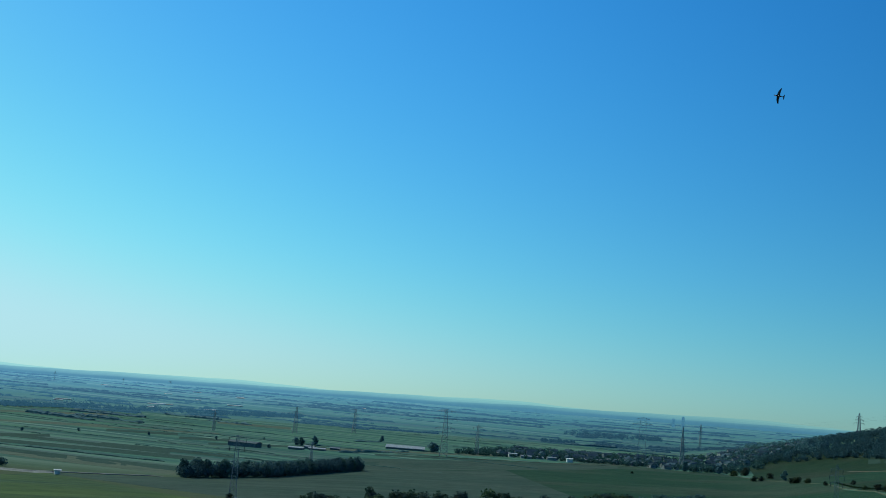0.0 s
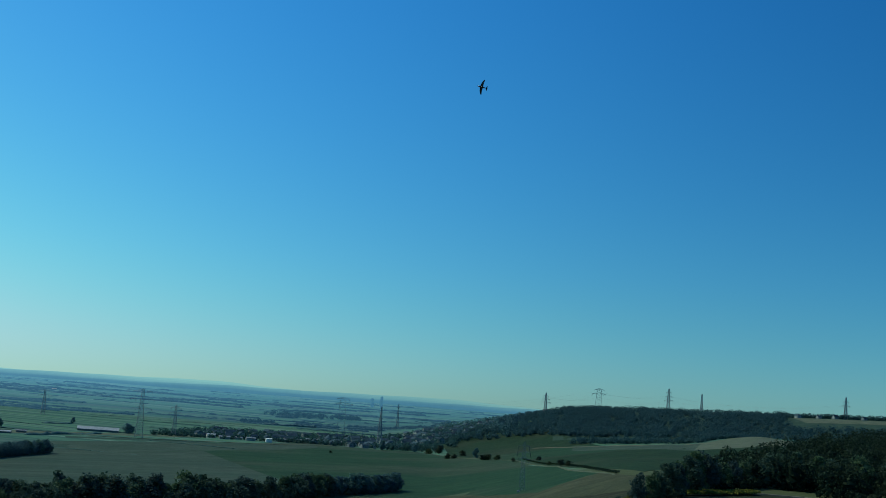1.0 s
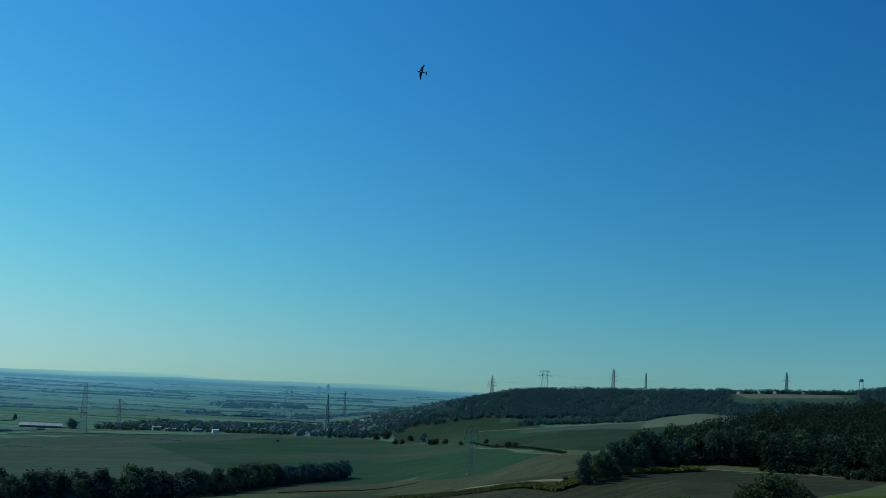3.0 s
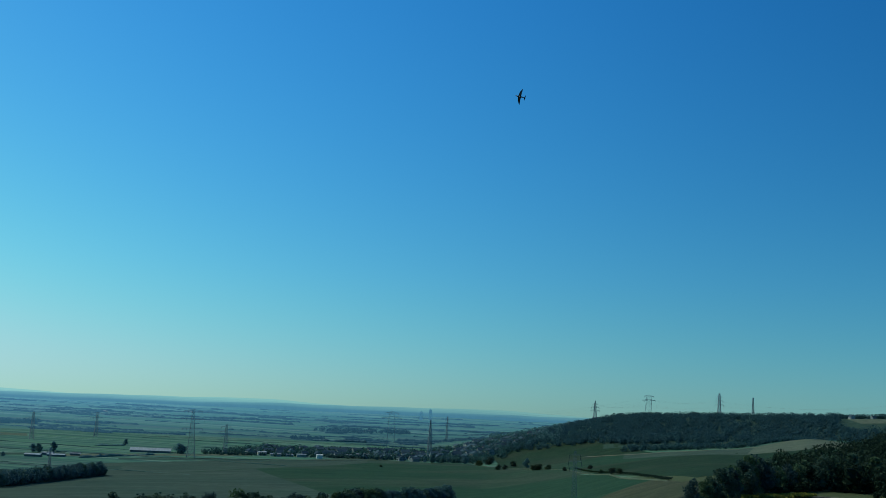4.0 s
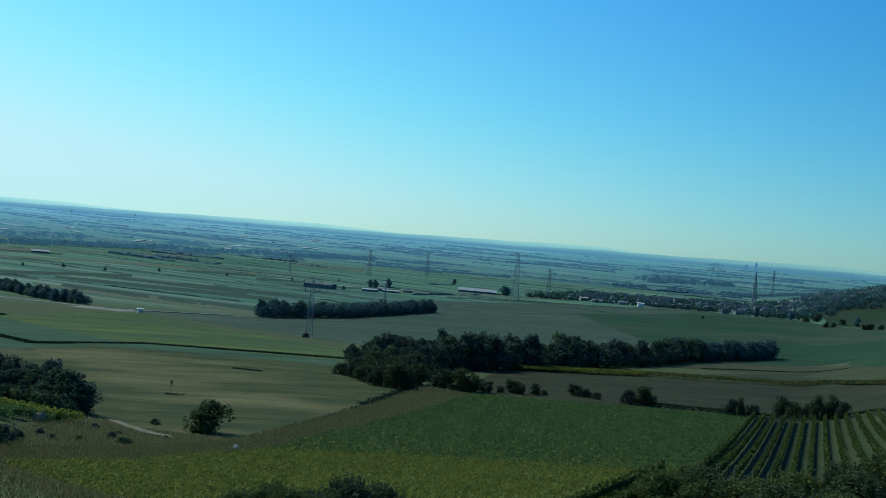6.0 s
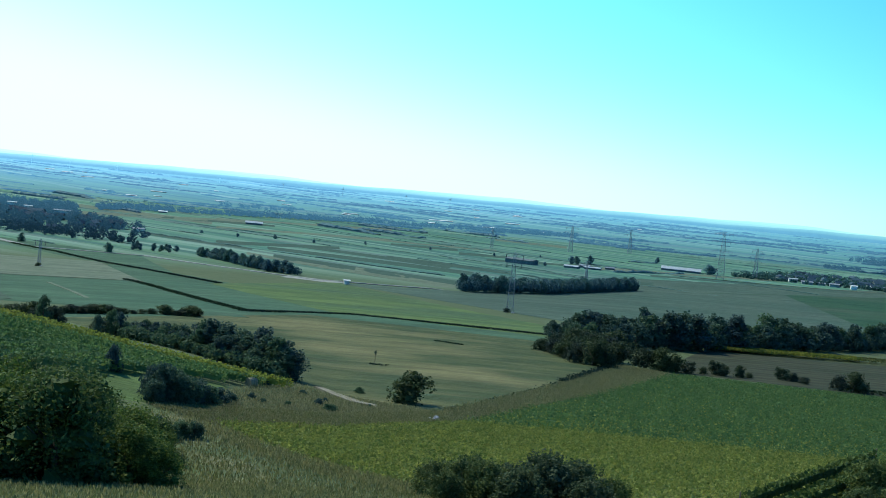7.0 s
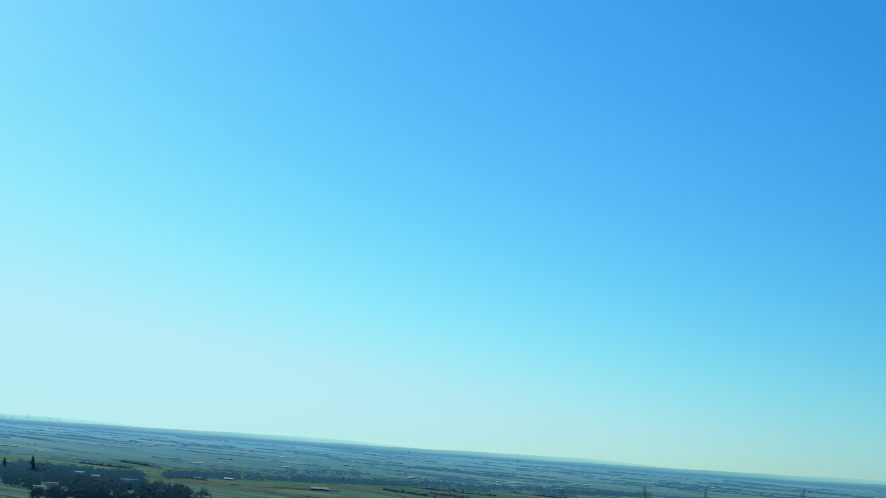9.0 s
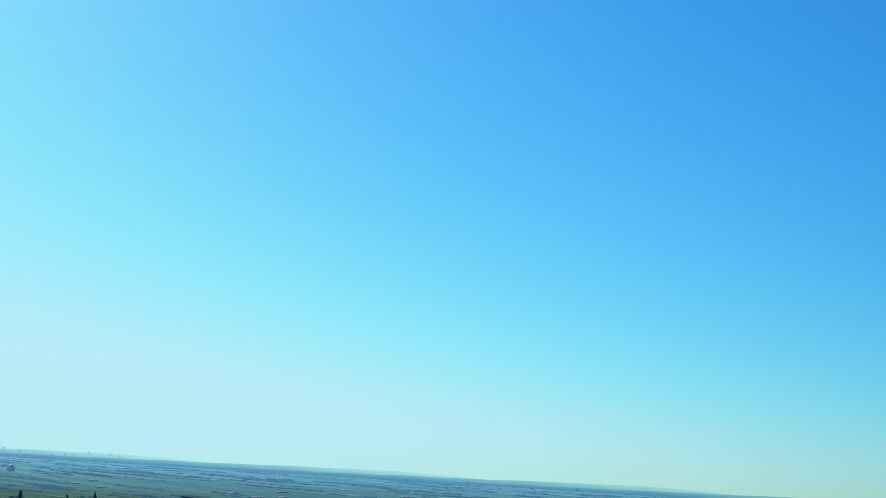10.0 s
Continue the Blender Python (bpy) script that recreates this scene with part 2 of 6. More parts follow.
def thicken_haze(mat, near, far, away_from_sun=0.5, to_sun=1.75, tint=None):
    """Haze put in as glow, none at one distance from the hill, full at another."""
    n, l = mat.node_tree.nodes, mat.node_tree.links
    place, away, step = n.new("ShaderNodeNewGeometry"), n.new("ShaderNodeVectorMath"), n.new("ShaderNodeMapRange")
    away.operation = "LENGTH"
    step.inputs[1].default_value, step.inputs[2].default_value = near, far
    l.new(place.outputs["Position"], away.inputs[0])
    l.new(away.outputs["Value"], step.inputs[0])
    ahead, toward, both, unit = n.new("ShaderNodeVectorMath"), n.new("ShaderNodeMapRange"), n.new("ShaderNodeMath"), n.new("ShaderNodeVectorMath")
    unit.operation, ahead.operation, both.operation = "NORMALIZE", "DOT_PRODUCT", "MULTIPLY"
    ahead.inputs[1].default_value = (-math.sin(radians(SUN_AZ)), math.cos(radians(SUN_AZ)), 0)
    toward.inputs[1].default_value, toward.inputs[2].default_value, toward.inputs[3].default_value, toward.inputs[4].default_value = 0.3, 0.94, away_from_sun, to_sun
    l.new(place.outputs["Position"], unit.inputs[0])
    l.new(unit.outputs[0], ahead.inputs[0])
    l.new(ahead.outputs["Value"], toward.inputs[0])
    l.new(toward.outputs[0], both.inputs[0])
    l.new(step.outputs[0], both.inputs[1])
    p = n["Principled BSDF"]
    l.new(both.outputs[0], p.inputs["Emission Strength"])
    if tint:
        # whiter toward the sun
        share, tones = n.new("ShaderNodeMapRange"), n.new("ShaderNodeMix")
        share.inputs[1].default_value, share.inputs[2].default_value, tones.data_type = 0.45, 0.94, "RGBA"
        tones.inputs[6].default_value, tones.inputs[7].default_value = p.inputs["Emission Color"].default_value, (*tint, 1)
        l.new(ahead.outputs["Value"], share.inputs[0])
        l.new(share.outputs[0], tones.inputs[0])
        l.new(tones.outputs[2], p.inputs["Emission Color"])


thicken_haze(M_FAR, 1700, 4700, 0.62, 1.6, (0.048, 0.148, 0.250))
# the hills emit a blue glow that stands for haze
M_FARHILL = material("far_hills_haze_glow", (0.03, 0.05, 0.06), (0.035, 0.055, 0.065), size=200, fine=8, rough=1, spec=0, bump=0, glow=(0.055, 0.180, 0.262))
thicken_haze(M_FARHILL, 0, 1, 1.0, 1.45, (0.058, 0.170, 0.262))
# added layers, each glowing paler, imitate haze between hills and sky
HAZE_LAYERS = [material("horizon_haze_layer", (0.02, 0.03, 0.04), (0.025, 0.035, 0.045), size=200, fine=8, rough=1, spec=0, bump=0, glow=(0.060 * 1.135 ** k, 0.192 * 1.088 ** k, 0.272 * 1.040 ** k)) for k in range(9)]
for k, tone in enumerate(HAZE_LAYERS):
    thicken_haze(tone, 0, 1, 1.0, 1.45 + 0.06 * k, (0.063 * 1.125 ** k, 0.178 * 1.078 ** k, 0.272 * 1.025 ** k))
# white paint with an added glow for the haze before it
M_HAZED = material("white_paint_haze_glow", (0.4, 0.4, 0.4), (0.5, 0.5, 0.5), size=5, fine=6, bump=0, glow=(0.045, 0.165, 0.265))
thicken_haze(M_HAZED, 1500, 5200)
# tree materials with a blue glow that imitates haze
M_MIDLEAF = material("distant_woods_haze_glow", (0.022, 0.045, 0.05), (0.03, 0.055, 0.058), size=40, fine=6, rough=0.9, bump=0, glow=(0.045, 0.165, 0.265))
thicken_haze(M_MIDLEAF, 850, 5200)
M_FARLEAF = material("far_woods_haze_glow", (0.022, 0.04, 0.048), (0.03, 0.05, 0.058), size=40, fine=6, rough=0.9, bump=0, glow=(0.045, 0.165, 0.265))
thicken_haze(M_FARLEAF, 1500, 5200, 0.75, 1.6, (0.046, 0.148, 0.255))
M_OLIVE = material("dry_meadow", (0.045, 0.064, 0.027), (0.072, 0.084, 0.034), size=12, fine=26, c3=(0.138, 0.129, 0.057), big=0.32, streak=35, bump=0.6, comb=18)
M_OLIVEGREEN = material("olive_green_crop", (0.037, 0.071, 0.042), (0.047, 0.080, 0.046), size=30, fine=30, c3=(0.060, 0.086, 0.056), big=0.2, streak=40, comb=40)
# stubble and ripe crop are cooled in colour for haze over distant fields
M_STUBBLE = material("stubble", (0.090, 0.116, 0.072), (0.116, 0.136, 0.088), size=14, fine=24, streak=30, comb=30)
M_GREEN = material("green_crop", (0.021, 0.059, 0.029), (0.028, 0.067, 0.032), size=30, fine=30, c3=(0.050, 0.075, 0.043), big=0.16, streak=40, comb=40)
M_GREYGREEN = material("ripe_crop", (0.045, 0.090, 0.050), (0.056, 0.103, 0.058), size=30, fine=40, c3=(0.038, 0.084, 0.048), big=0.35, streak=40, comb=42)
M_YELLOWGREEN = material("rape_regrowth", (0.063, 0.104, 0.034), (0.084, 0.124, 0.039), size=25, fine=40, c3=(0.049, 0.086, 0.044), big=0.35, streak=20, comb=20)
M_BROWN = material("bare_brown_field", (0.034, 0.038, 0.020), (0.045, 0.047, 0.025), size=12, fine=18, c3=(0.030, 0.038, 0.019), big=0.4, streak=30, comb=32, rows=(7, -122, 0.1))
M_SOY = material("leafy_crop", (0.054, 0.108, 0.032), (0.070, 0.126, 0.036), size=3, fine=6, c3=(0.066, 0.112, 0.042), big=0.12, bump=0.8, rows=(2.3, -169.6, 0.25))
M_SOYRIPE = material("ripening_leafy_crop", (0.103, 0.139, 0.029), (0.134, 0.164, 0.039), size=3, fine=6, c3=(0.150, 0.152, 0.047), big=0.1, bump=0.8)
M_DRYGRASS = material("dry_grass", (0.136, 0.138, 0.068), (0.092, 0.109, 0.045), size=5, fine=9, c3=(0.067, 0.094, 0.037), big=0.5, bump=0.7)
M_BRIGHT = material("bright_meadow", (0.056, 0.082, 0.010), (0.070, 0.096, 0.013), size=9, fine=14)
M_FALLOW = material("grey_fallow", (0.052, 0.082, 0.055), (0.064, 0.093, 0.063), size=30, fine=30, c3=(0.043, 0.076, 0.051), big=0.25, streak=40, comb=40)
# sunlight on the rising slopes is countered by this darker colour
M_DARKGREEN = material("darkened_slope_crop", (0.019, 0.045, 0.021), (0.026, 0.051, 0.024), size=30, fine=30, c3=(0.038, 0.055, 0.030), big=0.2, streak=40, comb=40)
M_VINEFLOOR = material("vineyard_grass", (0.034, 0.056, 0.022), (0.046, 0.066, 0.028), size=4, fine=14, c3=(0.058, 0.062, 0.032), big=0.3)
M_TAN = material("dry_tan_field", (0.056, 0.064, 0.034), (0.068, 0.076, 0.040), size=20, fine=30, c3=(0.050, 0.064, 0.032), big=0.3, streak=30, comb=30)
M_DULLGREEN = material("dull_olive_field", (0.038, 0.052, 0.025), (0.046, 0.060, 0.029), size=20, fine=30, streak=30, comb=30)
M_DARKSOIL = material("dark_soil", (0.036, 0.070, 0.048), (0.044, 0.078, 0.052), size=14, fine=18, c3=(0.038, 0.074, 0.048), big=0.4, streak=30, comb=32)
M_TRACK = material("dirt_track", (0.22, 0.195, 0.135), (0.17, 0.15, 0.10), size=2, fine=8)
M_ROAD = material("road_asphalt", (0.20, 0.195, 0.165), (0.26, 0.25, 0.21), size=4, fine=8, spec=0.1)
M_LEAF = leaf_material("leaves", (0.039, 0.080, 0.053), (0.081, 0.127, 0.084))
# leaves of the middle distance, haze mixed into the colour as blue
M_MIDTREE = leaf_material("haze_tinted_mid_leaves", (0.055, 0.125, 0.120), (0.096, 0.170, 0.153), 0.12)
# near leaves brightened in colour, sunlight painted in
M_LEAFNEAR = leaf_material("sunlit_leaves", (0.034, 0.074, 0.020), (0.125, 0.165, 0.042))
M_SCRUB = leaf_material("scrub_leaves", (0.042, 0.072, 0.028), (0.104, 0.132, 0.052))
# blue-tinted leaf colour that carries the haze of the distance
M_LEAFHAZE = leaf_material("haze_tinted_leaves", (0.074, 0.166, 0.195), (0.105, 0.200, 0.230), 0.08)
# leaf colour darkened nearly to black, shade of the tree fronts included
M_WOODLEAF = leaf_material("shade_dark_leaves", (0.009, 0.024, 0.015), (0.032, 0.056, 0.028), 0.2, 0.2)
# the ridge's blue haze is put into its leaf colour
M_RIDGELEAF = leaf_material("haze_tinted_ridge_leaves", (0.038, 0.098, 0.112), (0.050, 0.112, 0.124), 0.08, 0.45)
M_LEAF2 = leaf_material("hazel_leaves", (0.026, 0.043, 0.023), (0.053, 0.073, 0.040))
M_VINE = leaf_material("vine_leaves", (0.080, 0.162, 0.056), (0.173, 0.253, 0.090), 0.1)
# lit and shaded copies of the vine leaves, sun and shade in the colour
M_VINELIT = leaf_material("sunlit_vine_leaves", (0.184, 0.228, 0.038), (0.310, 0.324, 0.060), 0.1)
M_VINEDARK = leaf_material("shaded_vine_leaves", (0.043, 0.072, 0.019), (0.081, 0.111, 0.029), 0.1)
M_HAY = leaf_material("meadow_grass", (0.095, 0.120, 0.045), (0.200, 0.190, 0.080), 0.05)
M_SUNFLOWER = leaf_material("sunflower_leaves", (0.074, 0.106, 0.027), (0.172, 0.170, 0.038))
M_STONE = material("pale_field_stone", (0.34, 0.32, 0.28), (0.42, 0.40, 0.35), size=0.5, fine=6, bump=0.6)
M_STRAW = material("straw", (0.26, 0.22, 0.12), (0.34, 0.28, 0.16), size=0.4, fine=10, bump=0.8)
M_BARK = material("bark", (0.09, 0.07, 0.05), (0.13, 0.1, 0.07), size=0.5, fine=8, bump=0.8)
M_STEEL = material("galvanised_steel", (0.20, 0.22, 0.23), (0.26, 0.28, 0.29), size=3, fine=6, rough=0.6, spec=0.3, metal=0.1, bump=0)
M_WALL = material("plaster", (0.17, 0.20, 0.21), (0.25, 0.285, 0.29), size=3, fine=6, random_tint=0.4)
M_ROOF = material("roof_tiles", (0.036, 0.068, 0.088), (0.052, 0.084, 0.104), size=2, fine=8, random_tint=0.3)
M_ROOFGREY = material("sheet_roof", (0.29, 0.32, 0.31), (0.35, 0.38, 0.37), size=6, fine=5, rough=0.6)
M_ROOFDIM = material("dim_sheet_roof", (0.16, 0.18, 0.19), (0.21, 0.23, 0.235), size=6, fine=5, rough=0.6)
M_DARKWALL = material("dark_sheet_wall", (0.11, 0.135, 0.135), (0.15, 0.175, 0.17), size=3, fine=8)
M_WHITE = material("white_paint", (0.66, 0.64, 0.58), (0.72, 0.70, 0.64), size=4, fine=5, rough=0.5)
M_CONCRETE = material("concrete", (0.24, 0.25, 0.25), (0.30, 0.31, 0.31), size=5, fine=6)
# one near-black colour for the whole aircraft
M_BLACK = material("near_black_covering", (0.012, 0.012, 0.015), (0.02, 0.02, 0.024), size=0.2, fine=6, rough=0.4, spec=0.4, bump=0)
# gloss white of the sphere that replaces a sun glint
M_GLOSSWHITE = material("glint_white_gloss", (0.85, 0.85, 0.84), (0.88, 0.88, 0.87), size=4, fine=3, rough=0.2, spec=0.8, bump=0)
M_GLASS = material("window_glass", (0.03, 0.04, 0.05), (0.05, 0.06, 0.07), size=2, fine=3, rough=0.4, spec=0.3, bump=0)


# ---- mesh helpers ----
class Shape:
    """Collects vertices and faces of one mesh."""

    def __init__(self):
        self.v, self.f = [], []

    def quad(self, a, b, c, d):
        i = len(self.v)
        self.v += [a, b, c, d]
        self.f.append((i, i + 1, i + 2, i + 3))

    def box(self, lo, hi):
        i = len(self.v)
        (x0, y0, z0), (x1, y1, z1) = lo, hi
        self.v += [(x0, y0, z0), (x1, y0, z0), (x1, y1, z0), (x0, y1, z0), (x0, y0, z1), (x1, y0, z1), (x1, y1, z1), (x0, y1, z1)]
        self.f += [tuple(i + k for k in q) for q in ((3, 2, 1, 0), (4, 5, 6, 7), (0, 1, 5, 4), (1, 2, 6, 5), (2, 3, 7, 6), (3, 0, 4, 7))]

    def tube(self, a, b, ra, rb=None, sides=4):
        rb = ra if rb is None else rb
        a, b = Vector(a), Vector(b)
        u = (b - a).normalized()
        s = u.cross(Vector((0, 0, 1)) if abs(u.z) < 0.9 else Vector((1, 0, 0))).normalized()
        t = u.cross(s)
        i = len(self.v)
        for p, r in ((a, ra), (b, rb)):
            for k in range(sides):
                w = 2 * math.pi * (k + 0.5) / sides
                self.v.append(tuple(p + s * (r * math.cos(w)) + t * (r * math.sin(w))))
        for k in range(sides):
            j = (k + 1) % sides
            self.f.append((i + k, i + j, i + sides + j, i + sides + k))
        self.f += [tuple(i + sides - 1 - k for k in range(sides)), tuple(i + sides + k for k in range(sides))]

    def leaf_cloud(self, rng, centre, radii, count, size, fill=0.55):
        """Small leafy clumps strewn through an ellipsoid, denser at its skin."""
        c, r = np.array(centre), np.array(radii)
        d = rng.normal(size=(count, 3))
        d /= np.linalg.norm(d, axis=1)[:, None]
        p = c + d * r * (fill + (1 - fill) * rng.random((count, 1)) ** 0.5)
        u = rng.normal(size=(count, 3))
        u /= np.linalg.norm(u, axis=1)[:, None]
        w = np.cross(u, d + rng.normal(size=(count, 3)) * 0.6)
        w /= np.linalg.norm(w, axis=1)[:, None] + 1e-9
        s = size * (0.6 + 0.8 * rng.random((count, 1)))
        i = len(self.v)
        q = np.stack([p - u * s, p + w * s * 0.8, p + u * s, p - w * s * 0.8], 1).reshape(-1, 3)
        self.v += [tuple(x) for x in q.tolist()]
        self.f += [(i + 4 * k, i + 4 * k + 1, i + 4 * k + 2, i + 4 * k + 3) for k in range(count)]

    def blob(self, rng, centre, radii, rough=0.18):
        """A lumpy low-poly core inside a crown."""
        i = len(self.v)
        n, m = 6, 4
        for a in range(1, m):
            for b in range(n):
                th, ph = math.pi * a / m, 2 * math.pi * (b + 0.5 * a) / n
                k = 1 + rough * rng.uniform(-1, 1)
                self.v.append((centre[0] + radii[0] * k * math.sin(th) * math.cos(ph), centre[1] + radii[1] * k * math.sin(th) * math.sin(ph), centre[2] + radii[2] * k * math.cos(th)))
        top, bot = len(self.v), len(self.v) + 1
        self.v += [(centre[0], centre[1], centre[2] + radii[2]), (centre[0], centre[1], centre[2] - radii[2])]
        for a in range(m - 2):
            for b in range(n):
                c = (b + 1) % n
                self.f.append((i + a * n + b, i + (a + 1) * n + b, i + (a + 1) * n + c, i + a * n + c))
        for b in range(n):
            c = (b + 1) % n
            self.f += [(top, i + b, i + c), (bot, i + (m - 2) * n + c, i + (m - 2) * n + b)]

    def mesh(self, name, mat, smooth_shade=False):
        me = bpy.data.meshes.new(name)
        me.from_pydata(self.v, [], self.f)
        me.materials.append(mat)
        if smooth_shade:
            me.polygons.foreach_set("use_smooth", [True] * len(me.polygons))
        me.update()
        return me


def part(name, shape, mat, parent, label="", smooth_shade=False):
    me = shape.mesh(name, mat, smooth_shade) if isinstance(shape, Shape) else shape
    ob = new(name, me)
    ob.parent = parent
    return tagged(ob, label)


def thing(name, label, category, group="", kind=""):
    return tagged(new(name), label, category, group, kind)


# ---- the land ----
def sheet(name, d, mat, label, category):
    az = np.concatenate([np.arange(-180, -45, 3.0), np.arange(-45, 55, 0.4), np.arange(55, 180, 3.0)])
    A, R = np.meshgrid(np.radians(az), d)
    X, Y = -np.sin(A) * R, np.cos(A) * R
    v = np.stack([X, Y, terrain(X, Y)], -1).reshape(-1, 3)
    n, k = len(az), len(d)
    f = [(i * n + j, (i + 1) * n + j, (i + 1) * n + (j + 1) % n, i * n + (j + 1) % n) for i in range(k - 1) for j in range(n)]
    if d[0] < 1:
        f.append(tuple(range(n)))
    me = bpy.data.meshes.new(name)
    me.from_pydata(v.tolist(), [], f)
    me.materials.append(mat)
    me.polygons.foreach_set("use_smooth", [True] * len(me.polygons))
    me.update()
    return tagged(new(name, me), label, category, kind="structure")


sheet("ground", np.concatenate([[0.5], np.arange(10, 120, 10), np.arange(120, 700, 6), np.geomspace(700, 2200, 60)]), M_PLAIN, "farmland sloping from a hill to a wide plain of strip fields", "ground")
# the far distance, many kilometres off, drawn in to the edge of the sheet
# both sheets glow bluer with distance to imitate haze
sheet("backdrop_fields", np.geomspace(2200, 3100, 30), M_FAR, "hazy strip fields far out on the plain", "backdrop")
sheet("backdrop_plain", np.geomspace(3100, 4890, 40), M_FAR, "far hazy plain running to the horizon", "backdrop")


def skyline():
    """Low far hills along the horizon, with glowing layers over them in place of haze."""
    s = Shape()
    az = np.arange(-180, 180.01, 0.5)
    for a in az:
        hill = 5 * math.exp(-((a + 1.5) / 2.2) ** 2) + 3 * math.exp(-((a + 9) / 5) ** 2) + 1.2 * math.sin(a * 1.7) * math.sin(a * 0.61)
        x, y = -math.sin(radians(a)) * 4892, math.cos(radians(a)) * 4892
        s.v += [(x, y, 30), (x, y, 44 + max(0, hill + 1.5))]
    s.f = [(2 * i, 2 * i + 1, 2 * i + 3, 2 * i + 2) for i in range(len(az) - 1)]
    for k, tone in enumerate(HAZE_LAYERS):
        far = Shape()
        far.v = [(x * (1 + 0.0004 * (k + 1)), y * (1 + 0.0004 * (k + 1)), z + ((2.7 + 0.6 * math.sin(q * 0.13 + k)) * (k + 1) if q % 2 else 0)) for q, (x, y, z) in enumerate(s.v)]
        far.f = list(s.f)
        tagged(new("backdrop_haze_hills", far.mesh("backdrop_haze_hills", tone)), "glowing haze layer over the far hills", "backdrop", kind="structure")
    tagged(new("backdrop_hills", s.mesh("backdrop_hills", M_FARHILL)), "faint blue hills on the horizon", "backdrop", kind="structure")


skyline()


def field(name, corners, mat, label, height=0.3, cells=(24, 24), category="field"):
    """A plot of crop or grass: a sheet with sides, lying on the land, between four corners in order."""
    height = max(0.05, 0.55 * height)
    a, b, c, d = [np.array(p, float) for p in corners]
    nu, nv = cells
    u, v = np.meshgrid(np.linspace(0, 1, nu + 1), np.linspace(0, 1, nv + 1), indexing="ij")
    P = (a[None, None] * ((1 - u) * (1 - v))[..., None] + b * (u * (1 - v))[..., None] + c * (u * v)[..., None] + d * ((1 - u) * v)[..., None])
    X, Y = P[..., 0], P[..., 1]
    Z = terrain(X, Y) + height
    s = Shape()
    s.v = np.stack([X, Y, Z], -1).reshape(-1, 3).tolist()
    idx = lambda i, j: i * (nv + 1) + j
    s.f = [(idx(i, j), idx(i + 1, j), idx(i + 1, j + 1), idx(i, j + 1)) for i in range(nu) for j in range(nv)]
    ring = [idx(i, 0) for i in range(nu)] + [idx(nu, j) for j in range(nv)] + [idx(nu - i, nv) for i in range(nu)] + [idx(0, nv - j) for j in range(nv)]
    base = len(s.v)
    mid = P.reshape(-1, 2).mean(0)
    for q, k in enumerate(ring):
        x, y, z = s.v[k]
        before, after = s.v[ring[q - 1]], s.v[ring[(q + 1) % len(ring)]]
        nx, ny = after[1] - before[1], before[0] - after[0]
        reach = (6 * height + 0.8) / (math.hypot(nx, ny) or 1) * (1 if nx * (x - mid[0]) + ny * (y - mid[1]) > 0 else -1)
        ex, ey = x + nx * reach, y + ny * reach
        s.v.append((ex, ey, ground(ex, ey) - 0.15))
    s.f += [(ring[(k + 1) % len(ring)], ring[k], base + k, base + (k + 1) % len(ring)) for k in range(len(ring))]
    me = s.mesh(name, mat, False)
    return tagged(new(name, me), label, category, kind="structure")


def lane(name, pts, width, mat, label, lift=0.2, category="track"):
    """A road or track along points, laid on the land."""
    s, P = Shape(), []
    pts = [Vector((x, y, 0)) for x, y in pts]
    for a, b in zip(pts, pts[1:]):
        k = max(2, int((b - a).length / 12))
        P += [a.lerp(b, i / k) for i in range(k)]
    P.append(pts[-1])
    for i, p in enumerate(P):
        t = (P[min(i + 1, len(P) - 1)] - P[max(i - 1, 0)]).normalized()
        q = Vector((-t.y, t.x, 0)) * (width / 2)
        up = lift if 0 < i < len(P) - 1 else -0.3
        for e, low in ((p + q * 1.1, -0.5), (p + q, up), (p - q, up), (p - q * 1.1, -0.5)):
            s.v.append((e.x, e.y, ground(e.x, e.y) + low))
        if i:
            j = 4 * i
            s.f += [(j - 4 + k, j + k, j + k + 1, j - 3 + k) for k in range(3)]
    return tagged(new(name, s.mesh(name, mat)), label, category, kind="structure")

# ---- fields ----
field("field_1", [(-330, 560), (-90, 395), (-50, 315), (-160, 250)], M_GREYGREEN, "grey-green field of ripening crop below the hill", 0.2)
field("field_2", [(-133, 372), (-62, 372), (-34, 302), (-41, 156)], M_OLIVE, "dry olive and straw coloured meadow", 0.35, (40, 40))
field("field_3", [(-160, 250), (-133, 372), (-41, 156), (-66, 168)], M_OLIVE, "dry olive meadow beside the spur", 0.3)
field("field_4", [(-229, 470), (-221, 600), (-75, 440), (-72, 396)], M_YELLOWGREEN, "yellow-green field of young rape", 0.45)
field("field_5", [(-140, 380), (-229, 470), (-72, 396), (-64, 376)], M_YELLOWGREEN, "yellow-green field strip under a grassy bank", 0.3)
field("field_6", [(-104, 950), (140, 1420), (215, 760), (-60, 480)], M_GREEN, "broad green field before the village", 0.3, (40, 40))
field("field_7", [(-104, 950), (-128, 1160), (186, 1608), (140, 1420)], M_FALLOW, "grey-olive edge of the broad field before the village", 0.34, (30, 12))
field("field_49", [(140, 1420), (150, 1530), (262, 1490), (284, 1440)], M_OLIVEGREEN, "olive field corner at the village edge", 0.36)
field("field_8", [(-25, 303), (-20, 408), (104, 486), (80, 325)], M_BROWN, "bare brown field with faint furrows", 0.2, (30, 30))
field("field_9", [(48, 535), (126, 748), (146, 655), (102, 545)], M_TAN, "straw-brown field corner beside the grove", 0.22)
field("field_10", [(80, 325), (104, 486), (117, 392), (119, 342)], M_BROWN, "corner of the bare brown field", 0.2, (20, 20))
